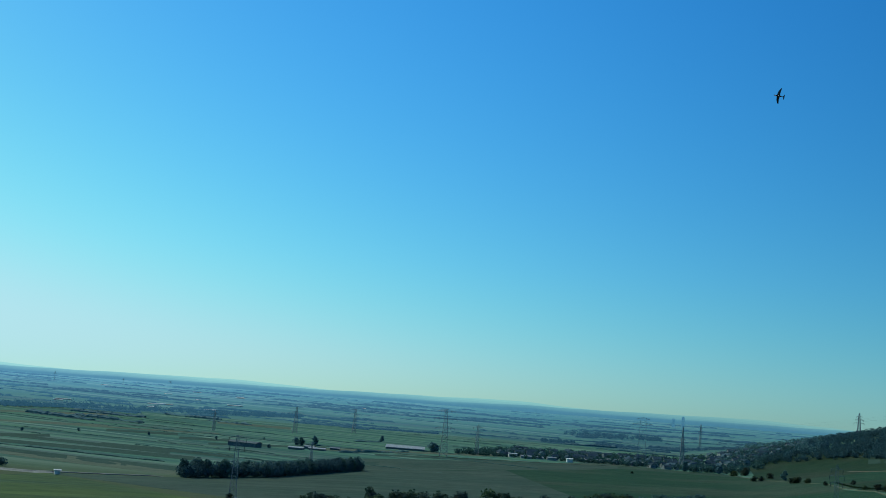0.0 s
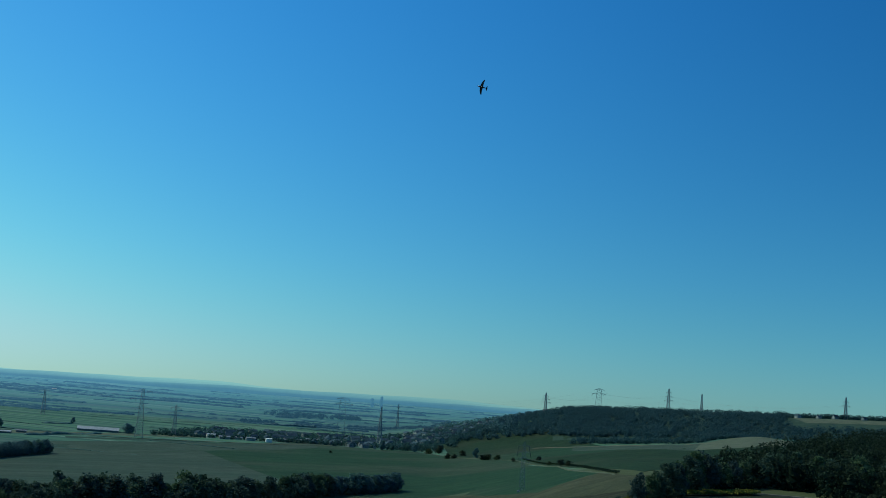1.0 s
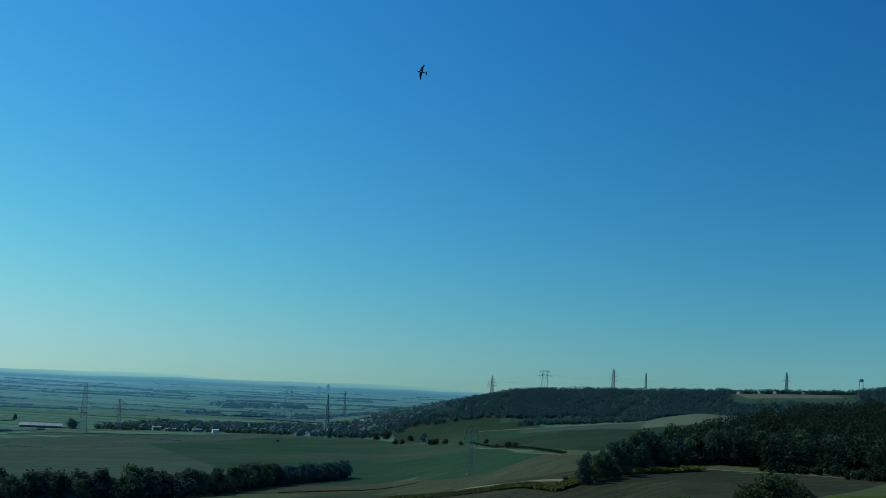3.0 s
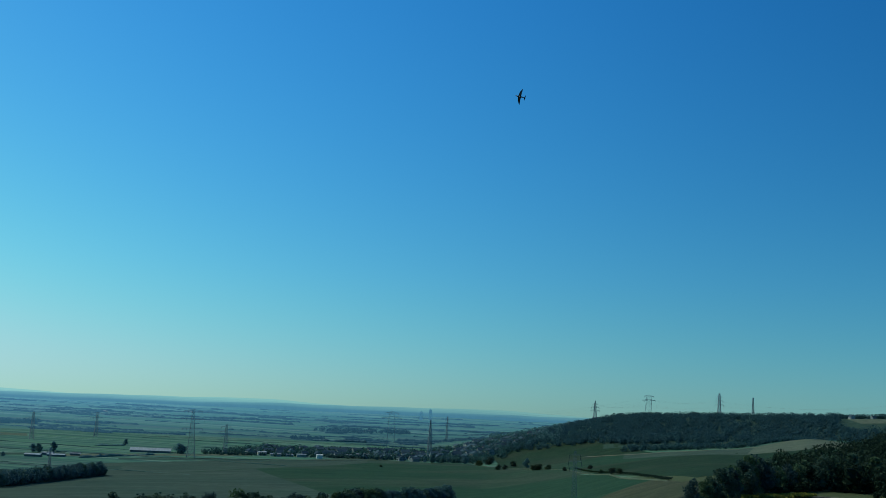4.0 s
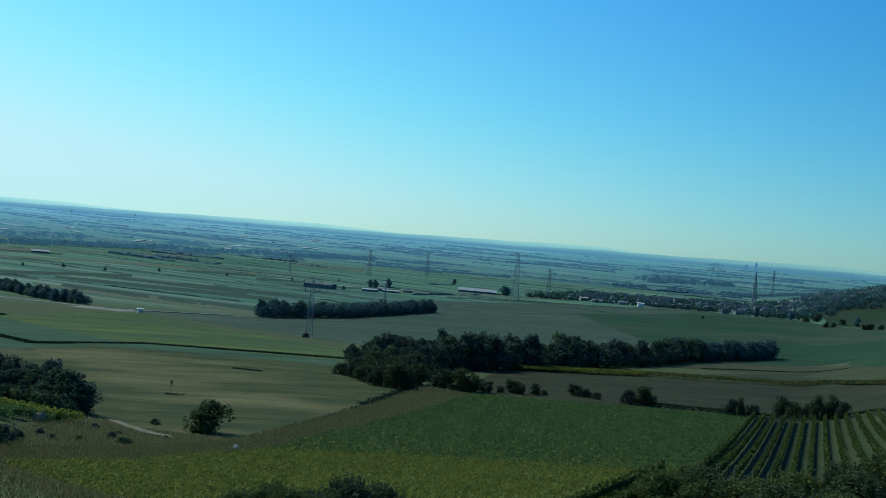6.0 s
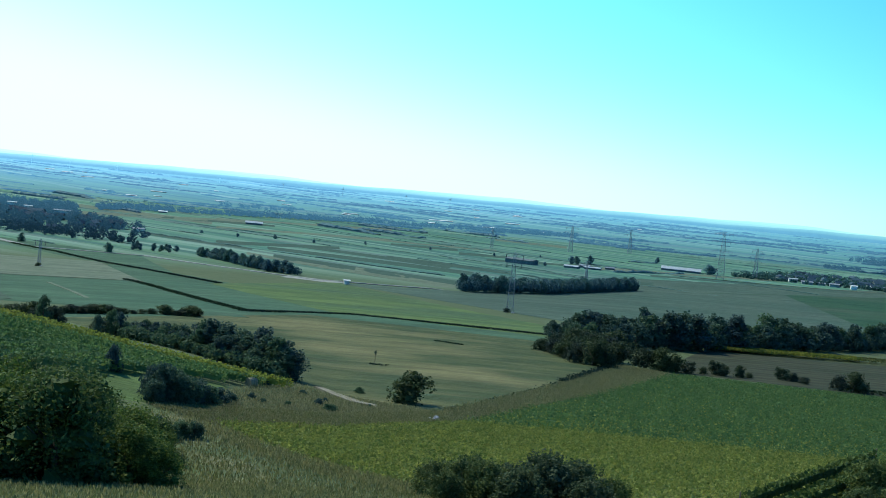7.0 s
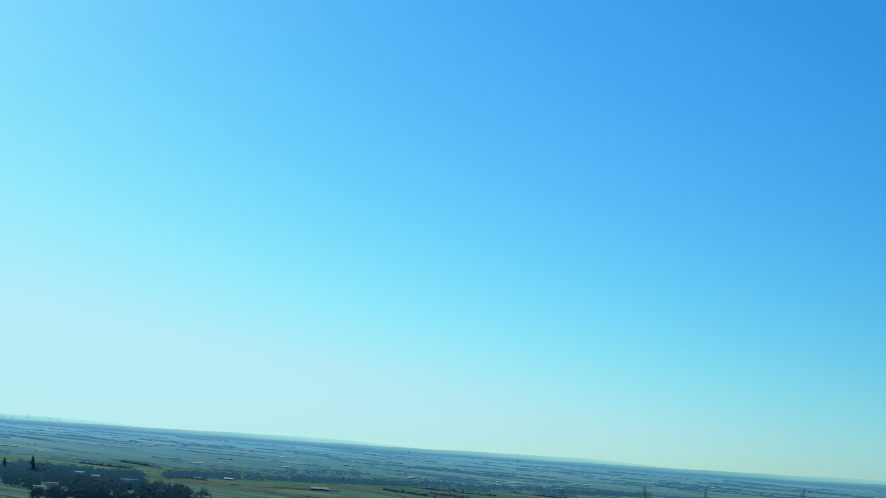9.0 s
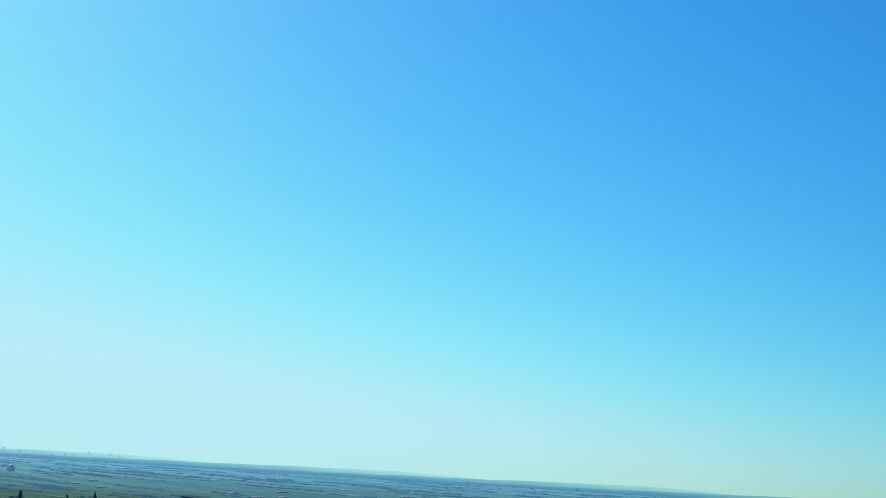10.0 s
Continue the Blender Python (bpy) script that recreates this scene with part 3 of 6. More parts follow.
field("field_11", [(-36, 146), (-21, 293), (48, 317), (21, 168)], M_SOY, "dense green field of leafy crop", 0.2, (60, 60))
field("field_12", [(-54, 115), (-36, 146), (16, 167), (6, 84)], M_SOYRIPE, "yellowing leafy crop on the near slope", 0.06, (60, 60))
field("field_13", [(-62, 116), (-41, 156), (-36, 146), (-54, 115)], M_DRYGRASS, "strip of dry uncut grass between two fields", 0.2, (30, 30))
field("field_14", [(-41, 156), (-34, 302), (-21, 293), (-36, 146)], M_DRYGRASS, "strip of dry uncut grass beside the meadow", 0.2, (30, 30))
field("field_15", [(-100, 30), (-64, 116), (-54, 115), (10, 24)], M_DRYGRASS, "tall dry grass on the near slope", 0.2)
field("field_16", [(283, 1330), (352, 1770), (470, 1680), (470, 1430)], M_DARKGREEN, "olive-green field between village and ridge", 0.4)
field("field_44", [(286, 990), (283, 1330), (470, 1430), (440, 1040)], M_GREEN, "green field above the bushes of the track", 0.22)
lane("track_7", [(395, 1440), (425, 1400), (470, 1340), (540, 1230)], 4, M_TRACK, "pale grassy track along the field edge", 0.5)
field("field_17", [(405, 1290), (442, 1402), (535, 1245), (440, 1040)], M_FALLOW, "straw coloured field at the foot of the ridge", 0.6)
field("field_45", [(440, 1040), (535, 1245), (640, 1345), (600, 1060)], M_STUBBLE, "straw coloured crest of a low swell before the ridge", 0.6)
field("field_46", [(835, 1584), (849, 1650), (968, 1575), (953, 1538)], M_STUBBLE, "pale field high on the ridge below the houses", 1.2, (12, 6))
field("field_18", [(192, 505), (320, 1168), (600, 1100), (420, 800)], M_DARKGREEN, "dark green slope behind the near woods", 0.3)
field("field_19", [(116, 224), (124, 300), (150, 364), (146, 290)], M_BROWN, "brown harvested field on the shoulder of the hill", 0.2)
field("field_78", [(52, 320), (80, 332), (160, 372), (152, 286)], M_BROWN, "brown field edge above the vineyard", 0.14)
field("field_79", [(84, 322), (106, 478), (205, 395), (160, 290)], M_BROWN, "brown field below the near woods", 0.1)
field("field_80", [(137, 402), (174, 482), (196, 440), (164, 386)], M_TAN, "dry field corner at the tip of the woods", 0.2)
field("field_30", [(116, 224), (160, 388), (262, 384), (182, 300)], M_BROWN, "brown harvested field below the woods", 0.2)
field("field_31", [(215, 760), (140, 1420), (278, 1432), (305, 1180)], M_GREEN, "green field corner beside the track", 0.3)
field("field_32", [(58, 500), (138, 625), (136, 405), (119, 458)], M_DULLGREEN, "olive-green strip above the sunflowers", 0.3)
field("field_77", [(190, 560), (305, 1178), (259, 862), (224, 724)], M_GREEN, "narrow green field edge along the track", 0.33)
field("field_75", [(104, 548), (148, 662), (143, 500), (136, 402)], M_TAN, "straw-brown strip below the green field", 0.34)
field("field_76", [(137, 402), (143, 500), (190, 560), (174, 480)], M_TAN, "brown corner where the green field meets the woods", 0.36)
field("field_20", [(137, 215), (182, 298), (300, 330), (215, 200)], M_BRIGHT, "bright green meadow beside the woods", 0.3)
field("field_21", [(-541, 725), (-376, 672), (-240, 470), (-335, 555)], M_GREYGREEN, "grey-green field beside the country road", 0.25)
field("field_22", [(-450, 500), (-335, 555), (-230, 420), (-275, 360)], M_STUBBLE, "pale harvested field with a mown track", 0.3)
field("field_48", [(-300, 372), (-244, 436), (-140, 312), (-205, 288)], M_GREYGREEN, "harvested field behind the spur", 0.5)
field("field_74", [(-80, 134), (-66, 142), (-60, 120), (-72, 112)], M_YELLOWGREEN, "patch of green grass below the vineyard", 0.2)
field("field_47", [(-276, 373), (-202, 291), (-230, 262), (-320, 345)], M_OLIVEGREEN, "dark grey-green field corner behind the spur", 0.9)
field("field_23", [(20, 168), (48, 319), (122, 299), (92, 160)], M_VINEFLOOR, "grassy floor of the vineyard", 0.08)
field("field_24", [(143, 500), (151, 667), (305, 1180), (190, 560)], M_GREEN, "green field edge under the pylon", 0.35)
field("field_25", [(-146, 352), (-132, 380), (-62, 374), (-60, 352)], M_GREYGREEN, "grey-green strip above the dry meadow", 0.5)
field("field_28", [(-221, 602), (-168, 648), (-104, 945), (-61, 482)], M_FALLOW, "grey-brown field before the shelter belt", 0.28)
field("field_29", [(-104, 945), (10, 1160), (75, 640), (-61, 482)], M_FALLOW, "grey-olive part of the broad field", 0.42)
field("field_27", [(-252, 602), (-254, 622), (-222, 612), (-220, 597)], M_ROAD, "pale gravel yard beside the country road", 0.5, (12, 12))

# long narrow plots out on the plain
def strips(first, mat, label, plots):
    for number, corners in enumerate(plots):
        field("field_%d" % (first + number), corners, mat, label, 0.3, (18, 4))


strips(50, M_DARKSOIL, "dark ploughed strip out on the plain", (
    [(-467, 963), (-496, 1022), (-424, 1149), (-407, 1104)],
    [(-416, 958), (-439, 1009), (-234, 949), (-221, 897)],
    [(-356, 831), (-379, 885), (-207, 793), (-191, 731)],
    [(-425, 1325), (-440, 1371), (-373, 1421), (-357, 1362)],
    [(-334, 1285), (-348, 1341), (-288, 1379), (-276, 1322)],
    [(-283, 1205), (-294, 1250), (-192, 1373), (-185, 1325)]))
strips(56, M_DARKSOIL, "dark ploughed strip beside the farm fields", (
    [(-182, 975), (-174, 930), (-17, 1228), (-19, 1300)],
    [(-120, 1245), (-126, 1280), (86, 1425), (85, 1394)],
    [(-553, 987), (-569, 1015), (-427, 947), (-414, 917)],
    [(-766, 1379), (-793, 1427), (-660, 1529), (-639, 1482)],
    [(-424, 1055), (-441, 1099), (-271, 1013), (-257, 960)],
    [(-327, 1012), (-345, 1066), (-221, 1034), (-209, 978)]))
strips(62, M_STUBBLE, "pale stubble strip out on the plain", (
    [(-382, 841), (-396, 872), (-189, 723), (-180, 687)],
    [(-628, 1291), (-649, 1334), (-482, 1501), (-463, 1442)],
    [(-541, 1367), (-561, 1417), (-344, 1505), (-337, 1472)],
    [(-426, 1857), (-446, 1944), (-331, 1952), (-314, 1858)],
    [(-181, 1274), (-189, 1334), (4, 1548), (4, 1496)],
    [(-734, 1508), (-763, 1566), (-611, 1898), (-586, 1818)],
    [(-910, 1450), (-966, 1539), (-716, 1455), (-673, 1367)],
    [(-786, 1256), (-828, 1322), (-731, 1597), (-695, 1518)],
    [(-279, 790), (-295, 835), (-185, 734), (-175, 698)]))

# a dark sheet that covers the brighter plain between the ridge crowns
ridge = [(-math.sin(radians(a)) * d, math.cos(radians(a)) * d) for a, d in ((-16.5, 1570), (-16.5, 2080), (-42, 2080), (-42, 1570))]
field("field_43", ridge, M_DARKSOIL, "dark ground sheet under the trees of the ridge", 0.5, (40, 60))

# ---- roads and tracks ----
lane("road_1", [(-700, 800), (-538, 727), (-437, 647), (-376, 676), (-236, 607), (-205, 632), (-174, 662)], 4.5, M_ROAD, "grey country road across the fields", 0.45, "road")
lane("track_1", [(-66, 171), (-59, 163), (-53, 156), (-47, 152)], 1.5, M_TRACK, "pale dirt track on the slope", 0.36)
lane("track_2", [(281, 1567), (276, 1432), (302, 1265), (310, 1168), (260, 862), (226, 724), (175, 494)], 1.0, M_STUBBLE, "pale field track leading to the village", 0.5)
lane("track_8", [(-112, 1318), (-33, 1356), (25, 1400), (88, 1440), (178, 1523)], 7, M_STUBBLE, "pale grass verge before the village", 0.5)
lane("track_3", [(102, 494), (121, 445), (126, 392), (130, 352)], 2, M_TRACK, "pale track beside the sunflowers", 0.4)
lane("track_4", [(150, 371), (191, 399), (218, 386), (243, 372)], 2, M_TRACK, "pale track along the edge of the woods", 0.4)
lane("track_5", [(-305, 372), (-273, 400), (-250, 425), (-236, 440)], 1.6, M_STUBBLE, "pale mown track across the harvested field", 0.4)
lane("track_6", [(-255, 386), (-217, 346), (-192, 317)], 1.6, M_STUBBLE, "pale mown track down the harvested field", 0.4)

# ---- trees ----
def tree_meshes(seed, h, spread, leaves, size, lobes=9, low=0.12, shoots=0):
    rng = np.random.default_rng(seed)
    trunk, crown = Shape(), Shape()
    lean = rng.normal(0, 0.03 * h, 2)
    fork = h * 0.35
    trunk.tube((0, 0, -0.6), (lean[0], lean[1], fork), 0.028 * h, 0.018 * h, 7)
    for k in range(5):
        a = 2 * math.pi * k / 5 + rng.uniform(-0.4, 0.4)
        trunk.tube((lean[0], lean[1], fork * rng.uniform(0.7, 1)), (math.cos(a) * spread * 0.6, math.sin(a) * spread * 0.6, h * rng.uniform(0.5, 0.8)), 0.012 * h, 0.004 * h, 5)
    for k in range(lobes):
        a, q = rng.uniform(0, 2 * math.pi), rng.uniform(0.15, 0.72)
        z = h * (low + 0.12 + (0.86 - low - 0.12) * ((k + 0.5) / lobes))
        taper = math.sin(math.pi * min(0.92, 0.25 + 0.75 * (k + 0.5) / lobes)) ** 0.6
        c = (math.cos(a) * spread * q * taper, math.sin(a) * spread * q * taper, z)
        r = spread * rng.uniform(0.26, 0.6) * (0.6 + 0.4 * taper)
        rad = (r, r * rng.uniform(0.8, 1.1), r * rng.uniform(0.75, 1.05))
        crown.blob(rng, c, [x * 0.5 for x in rad], 0.3)
        crown.leaf_cloud(rng, c, [x * 1.08 for x in rad], leaves // lobes, size, 0.62)
    for k in range(lobes):
        # loose sprays that break the outline
        a, z = rng.uniform(0, 2 * math.pi), h * rng.uniform(0.35, 0.95)
        q = spread * rng.uniform(0.5, 0.95) * math.sin(math.pi * min(0.95, 0.2 + 0.72 * z / h))
        crown.leaf_cloud(rng, (math.cos(a) * q, math.sin(a) * q, z), (spread * 0.2, spread * 0.2, spread * 0.28), leaves // (lobes * 4), size * 0.9, 0.2)
    for k in range(shoots):
        # upright young shoots over the crown
        a, q = rng.uniform(0, 2 * math.pi), spread * rng.uniform(0.05, 0.8)
        top = h * (1.08 - 0.35 * (q / spread) ** 2) * rng.uniform(0.85, 1.08)
        crown.leaf_cloud(rng, (math.cos(a) * q, math.sin(a) * q, top - 0.16 * h), (0.05 * h, 0.05 * h, 0.2 * h), 36, size * 0.9, 0.1)
    return trunk.mesh("trunk", M_BARK), crown.mesh("crown", M_LEAF)


TREES = [tree_meshes(s, 12, w, 1500, 0.33, 16, lo) for s, w, lo in ((1, 4.2, -0.02), (2, 4.8, -0.06), (3, 3.6, 0.0), (4, 5.2, -0.06), (5, 3.2, -0.06))]
BUSHES = [tree_meshes(s, 4, 2.6, 1200, 0.14, 12, -0.02) for s in (11, 12, 13)]
for _, me in BUSHES:
    me.materials[0] = M_LEAF2
# with distance, trees switch to bluer leaves in place of haze
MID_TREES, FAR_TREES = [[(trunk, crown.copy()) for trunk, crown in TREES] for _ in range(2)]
for stock, leaves in ((MID_TREES, M_MIDTREE), (FAR_TREES, M_LEAFHAZE)):
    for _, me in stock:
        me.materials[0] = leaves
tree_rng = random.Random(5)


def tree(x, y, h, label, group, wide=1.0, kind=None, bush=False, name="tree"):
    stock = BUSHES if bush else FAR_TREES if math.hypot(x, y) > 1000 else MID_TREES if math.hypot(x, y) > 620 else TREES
    trunk, crown = stock[kind if kind is not None else tree_rng.randrange(len(stock))]
    ob = thing(name, label, "bush" if bush else "tree", group)
    part("trunk", trunk, None, ob)
    part("crown", crown, None, ob)
    s = h / (4 if bush else 12)
    ob.matrix_world = Matrix.LocRotScale((x, y, ground(x, y)), Euler((0, 0, tree_rng.uniform(0, 6.3))), (s * wide, s * wide, s))
    return ob


def along(pts, step, jitter, depth=0.0):
    """Points strewn along a line, also behind it."""
    out = []
    for (x0, y0), (x1, y1) in zip(pts, pts[1:]):
        n = max(1, int(math.hypot(x1 - x0, y1 - y0) / step))
        for i in range(n):
            u = (i + tree_rng.random() * 0.6) / n
            x, y = x0 + (x1 - x0) * u, y0 + (y1 - y0) * u
            d, g = math.hypot(x, y), tree_rng.uniform(0, depth)
            out.append((x * (1 + g / d) + tree_rng.uniform(-jitter, jitter), y * (1 + g / d) + tree_rng.uniform(-jitter, jitter)))
    return out


GROVE = "trees of the long grove"
for x, y in along([(-38, 372), (-22, 404), (33, 513), (61, 596), (126, 748)], 5.2, 1.5, 13):
    tree(x, y, tree_rng.uniform(9, 12.5) * (1.05 if y < 480 else 0.95), "dark green broadleaf tree in a dense field grove", GROVE, 1.35)
for x, y, h in ((-65, 372, 6.4), (-63, 366, 6), (-59, 367, 7.4), (-56, 367, 10), (-54, 372, 9.6), (-52, 368, 11), (-50, 376, 10.4), (-48, 372, 10.4), (-45, 378, 9.6), (-45, 386, 9.4), (-42, 390, 9.4), (-42, 399, 8.8), (-39, 404, 10.2), (-55, 352, 7), (-50, 350, 7.6), (-45, 352, 8), (-41, 358, 8.4), (-38, 366, 9)):
    tree(x, y, h, "leafy tree at the rounded end of the grove", GROVE, 1.3)
for x, y, h, w in ((-57, 316, 3.4, 1.4), (-53, 309, 4.0, 1.2), (-49, 302, 4.4, 1.2), (-44, 292, 5.0, 1.1), (-40, 288, 6.4, 1.0), (-37, 289, 5.4, 1.0), (-36, 304, 5.8, 1.0), (-36, 324, 3.4, 1.3), (-55, 326, 4.8, 1.3), (-50, 318, 5.4, 1.2), (-45, 308, 5.8, 1.2), (-41, 300, 6.4, 1.1), (-39, 312, 6.2, 1.2), (-46, 328, 6.4, 1.3), (-41, 334, 7.0, 1.3), (-52, 338, 6.2, 1.3)):
    tree(x, y, h, "broad leafy tree at the edge of the grove", GROVE, w, bush=True)
for x, y in along([(-168, 652), (-135, 735), (-104, 950)], 8.5, 2, 12):
    tree(x, y, tree_rng.uniform(8, 11), "dark tree in a straight shelter belt", "trees of the shelter belt", 1.35)
for x, y, h, w in ((-29, 302, 5.2, 1.0), (-26, 304, 5.0, 1.0), (-24, 302, 5.9, 1.05), (-21, 303, 4.3, 1.1), (-18, 305, 3.0, 1.15), (-15, 308, 2.0, 1.2), (-12, 312, 3.6, 1.2), (-10, 313, 2.6, 1.2), (-6, 314, 3.2, 0.95), (-4, 317, 1.4, 1.6), (4, 325, 3.3, 1.25), (7, 325, 2.3, 1.3), (10, 322, 1.9, 1.5), (18, 317, 3.7, 1.1), (21, 317, 5.2, 1.1), (24, 321, 2.3, 1.5)):
    tree(x, y, h, "dense dark bush in a field hedge", "bushes of the field hedge", w, bush=True, name="bush")
for x, y, h, w in ((44, 314, 4.4, 0.9), (46, 317, 4.8, 0.6), (50, 321, 3.1, 1.2), (59, 331, 5.4, 0.9), (62, 330, 4.2, 1.15), (65, 328, 3.7, 0.9), (66, 320, 6.4, 0.65), (70, 321, 6.0, 0.8), (72, 316, 4.2, 0.85)):
    tree(x, y, h, "dense dark bush in a field hedge", "bushes of the field hedge", w, bush=True, name="bush")
for k in range(9):
    tree(26 + 2.1 * k, 318 + (k * 7) % 3, 0.7 + 0.12 * ((k * 5) % 4), "low dark bush at the edge of the brown field", "bushes of the field hedge", 1.5, bush=True, name="bush")
tree(-47, 163, 4.6, "round solitary bush in the meadow", "solitary bushes", 1.3, bush=True, name="bush")
for x, y, h, w in ((-105, 155, 2.2, 1.1), (-103, 155, 3.0, 0.9), (-101, 153, 2.4, 1.1), (-99, 151, 4.5, 0.62), (-98, 152, 3.0, 0.9), (-97, 152, 1.8, 1.1), (-108, 158, 2.2, 1.2), (-111, 160, 1.8, 1.3), (-115, 163, 1.7, 1.2), (-104, 174, 3.4, 0.8), (-111, 190, 5.1, 0.75), (-111, 193, 5.0, 0.75), (-109, 183, 3.0, 1.0)):
    tree(x, y, h, "dark bushy tree behind the crest of the vineyard spur", "trees behind the spur", w * 1.15, bush=w > 0.85, name="tree")
for x, y, h in ((-111, 198, 3.4), (-107, 195, 4.2), (-103, 191, 4.0), (-100, 190, 4.1), (-97, 188, 4.0), (-94, 185, 4.2), (-90, 183, 5.4), (-88, 181, 5.6), (-86, 179, 6.6), (-84, 180, 6.2), (-83, 177, 5.4), (-80, 178, 5.2), (-79, 176, 5.8), (-77, 173, 5.4), (-75, 174, 7.0), (-73, 172, 6.2), (-71, 170, 6.3), (-70, 171, 6.0), (-69, 169, 5.0), (-68, 170, 4.7), (-82, 173, 3.6), (-78, 171, 3.4), (-74, 169, 3.8), (-92, 181, 3.2), (-96, 184, 3.0), (-109, 192, 3.2), (-105, 190, 3.4), (-101, 187, 3.2), (-98, 185, 3.6), (-88, 178, 4.4), (-81, 174, 4.6)):
    tree(x, y, h, "broadleaf tree in a row behind the vineyard spur", "trees behind the spur", 1.3)
tree(-178, 248, 4.2, "dark round tree standing alone behind the spur", "solitary field trees", 0.9, 2)
for k, (x, y, h) in enumerate(((-168, 264, 1.9), (-167, 266, 2.3), (-166, 269, 2.0), (-165, 272, 2.5), (-164, 274, 2.5), (-163, 277, 2.3), (-162, 279, 1.8), (-161, 281, 1.6), (-160, 284, 1.2), (-159, 287, 1.3), (-158, 290, 1.5), (-156, 293, 2.7), (-154, 293, 1.4), (-152, 294, 1.5), (-151, 295, 1.9), (-149, 295, 3.0), (-148, 297, 1.8), (-170, 262, 1.4))):
    tree(x, y, h, "dark bush in a low straight hedgerow", "hedgerow bushes", 2.1, bush=True, name="bush")
for x, y in along([(-373, 745), (-343, 722), (-291, 662)], 5.5, 2, 6) + along([(-284, 650), (-258, 636)], 6, 2, 5):
    tree(x, y, tree_rng.uniform(6, 9), "round roadside tree beside the country road", "roadside trees", 1.4)
for x, y in along([(-418, 732), (-395, 752)], 6, 3):
    tree(x, y, tree_rng.uniform(4, 6), "round roadside tree beside the country road", "roadside trees", 1.4)
for x, y, h in ((-473, 689, 6), (-397, 669, 6.5), (-424, 751, 6), (-410, 766, 5), (-416, 760, 5), (-404, 770, 4.5)):
    tree(x, y, h, "round tree standing in the fields near the road", "solitary field trees", 1.3)
for x, y in ((-525, 1128), (-561, 1119), (-502, 1169), (-463, 1180), (-434, 1259), (-374, 1308), (-307, 1337), (-272, 1430)):
    tree(x, y, tree_rng.uniform(3.2, 5), "solitary round tree between strip fields", "solitary field trees", 1.6)
for x, y, h in ((-216, 1352, 10), (-222, 1358, 9), (-205, 1385, 11), (-155, 1655, 9), (-262, 1262, 5), (-228, 1228, 4.5)):
    tree(x, y, h, "round tree beside the farm sheds", "trees round the farm", 1.3)
tree(-75, 1469, 12, "big round tree beside the long hall", "solitary field trees", 1.8, 3)
for x, y, h, w in ((127, 356, 2.6, 1.4), (125, 352, 2.0, 1.4), (131, 350, 9.6, 0.75), (136, 353, 8.6, 0.9), (140, 357, 9.0, 1.0), (145, 362, 11.0, 1.0), (150, 366, 11.0, 1.0), (154, 374, 11.6, 1.0), (160, 380, 13.0, 1.0), (166, 390, 14.6, 1.05), (171, 394, 13.6, 1.0), (178, 405, 12.6, 1.0), (183, 408, 10.4, 1.0), (188, 417, 9.0, 1.0), (195, 423, 9.6, 1.0), (201, 427, 10, 1.05), (206, 432, 11, 1.05)):
    tree(x, y, h, "tall dark tree at the edge of the near woods", "trees of the near woods", w * 1.1)
for x, y, h, w in ((211, 429, 13.0, 1.0), (216, 430, 14, 1.0), (224, 432, 15, 1.05), (232, 430, 14, 1.1), (240, 434, 13, 1.1), (250, 430, 14, 1.1), (262, 428, 13, 1.1), (272, 426, 12, 1.1), (284, 430, 12, 1.1), (296, 432, 13, 1.1), (310, 436, 12, 1.1), (324, 440, 13, 1.1)):
    tree(x, y, h, "tall dark tree at the edge of the near woods", "trees of the near woods", w * 1.1)
for x, y, h in ((97, 304, 3.4), (99, 303, 5.0), (104, 301, 2.8), (101, 190, 5.5), (106, 193, 7.4), (110, 198, 6.4), (114, 202, 7.0), (119, 207, 5.6), (124, 212, 4.4), (130, 216, 3.0)):
    tree(x, y, h, "grey-green bush on the shoulder of the hill", "bushes on the hill shoulder", 1.3, bush=True, name="bush")

# ---- distant woods ----
def woods(name, spots, label, size=0.9, per=50, seed=1, mat=None, girth=1.0, lobes=1):
    """Many crowns in one mesh, each of one or more leafy lobes."""
    rng = np.random.default_rng(seed)
    s = Shape()
    for x, y, h in spots:
        z = ground(x, y)
        r = h * girth * rng.uniform(0.36, 0.55)
        s.blob(rng, (x, y, z + h * 0.4), (r * 0.4, r * 0.4, h * 0.24), 0.3)
        if lobes == 1:
            s.leaf_cloud(rng, (x, y, z + h * 0.52), (r, r, h * 0.48), per, size, 0.75)
            continue
        for k in range(lobes):
            a, up = rng.uniform(0, 2 * math.pi), (k + 0.5) / lobes
            q = r * 0.75 * math.sin(math.pi * (0.2 + 0.72 * up))
            c = (x + q * math.cos(a), y + q * math.sin(a), z + h * (0.2 + 0.66 * up))
            e = r * rng.uniform(0.36, 0.6)
            s.leaf_cloud(rng, c, (e, e, e * 0.9), per // lobes, size, 0.55)
    return tagged(new(name, s.mesh(name, mat or M_LEAFHAZE)), label, "woods", kind="stuff")


wood_rng = random.Random(9)


def patch(corners, n, h0, h1):
    a, b, c, d = corners
    out = []
    for _ in range(n):
        u, v = wood_rng.random(), wood_rng.random()
        x = (a[0] * (1 - u) + b[0] * u) * (1 - v) + (d[0] * (1 - u) + c[0] * u) * v
        y = (a[1] * (1 - u) + b[1] * u) * (1 - v) + (d[1] * (1 - u) + c[1] * u) * v
        out.append((x, y, wood_rng.uniform(h0, h1)))
    return out


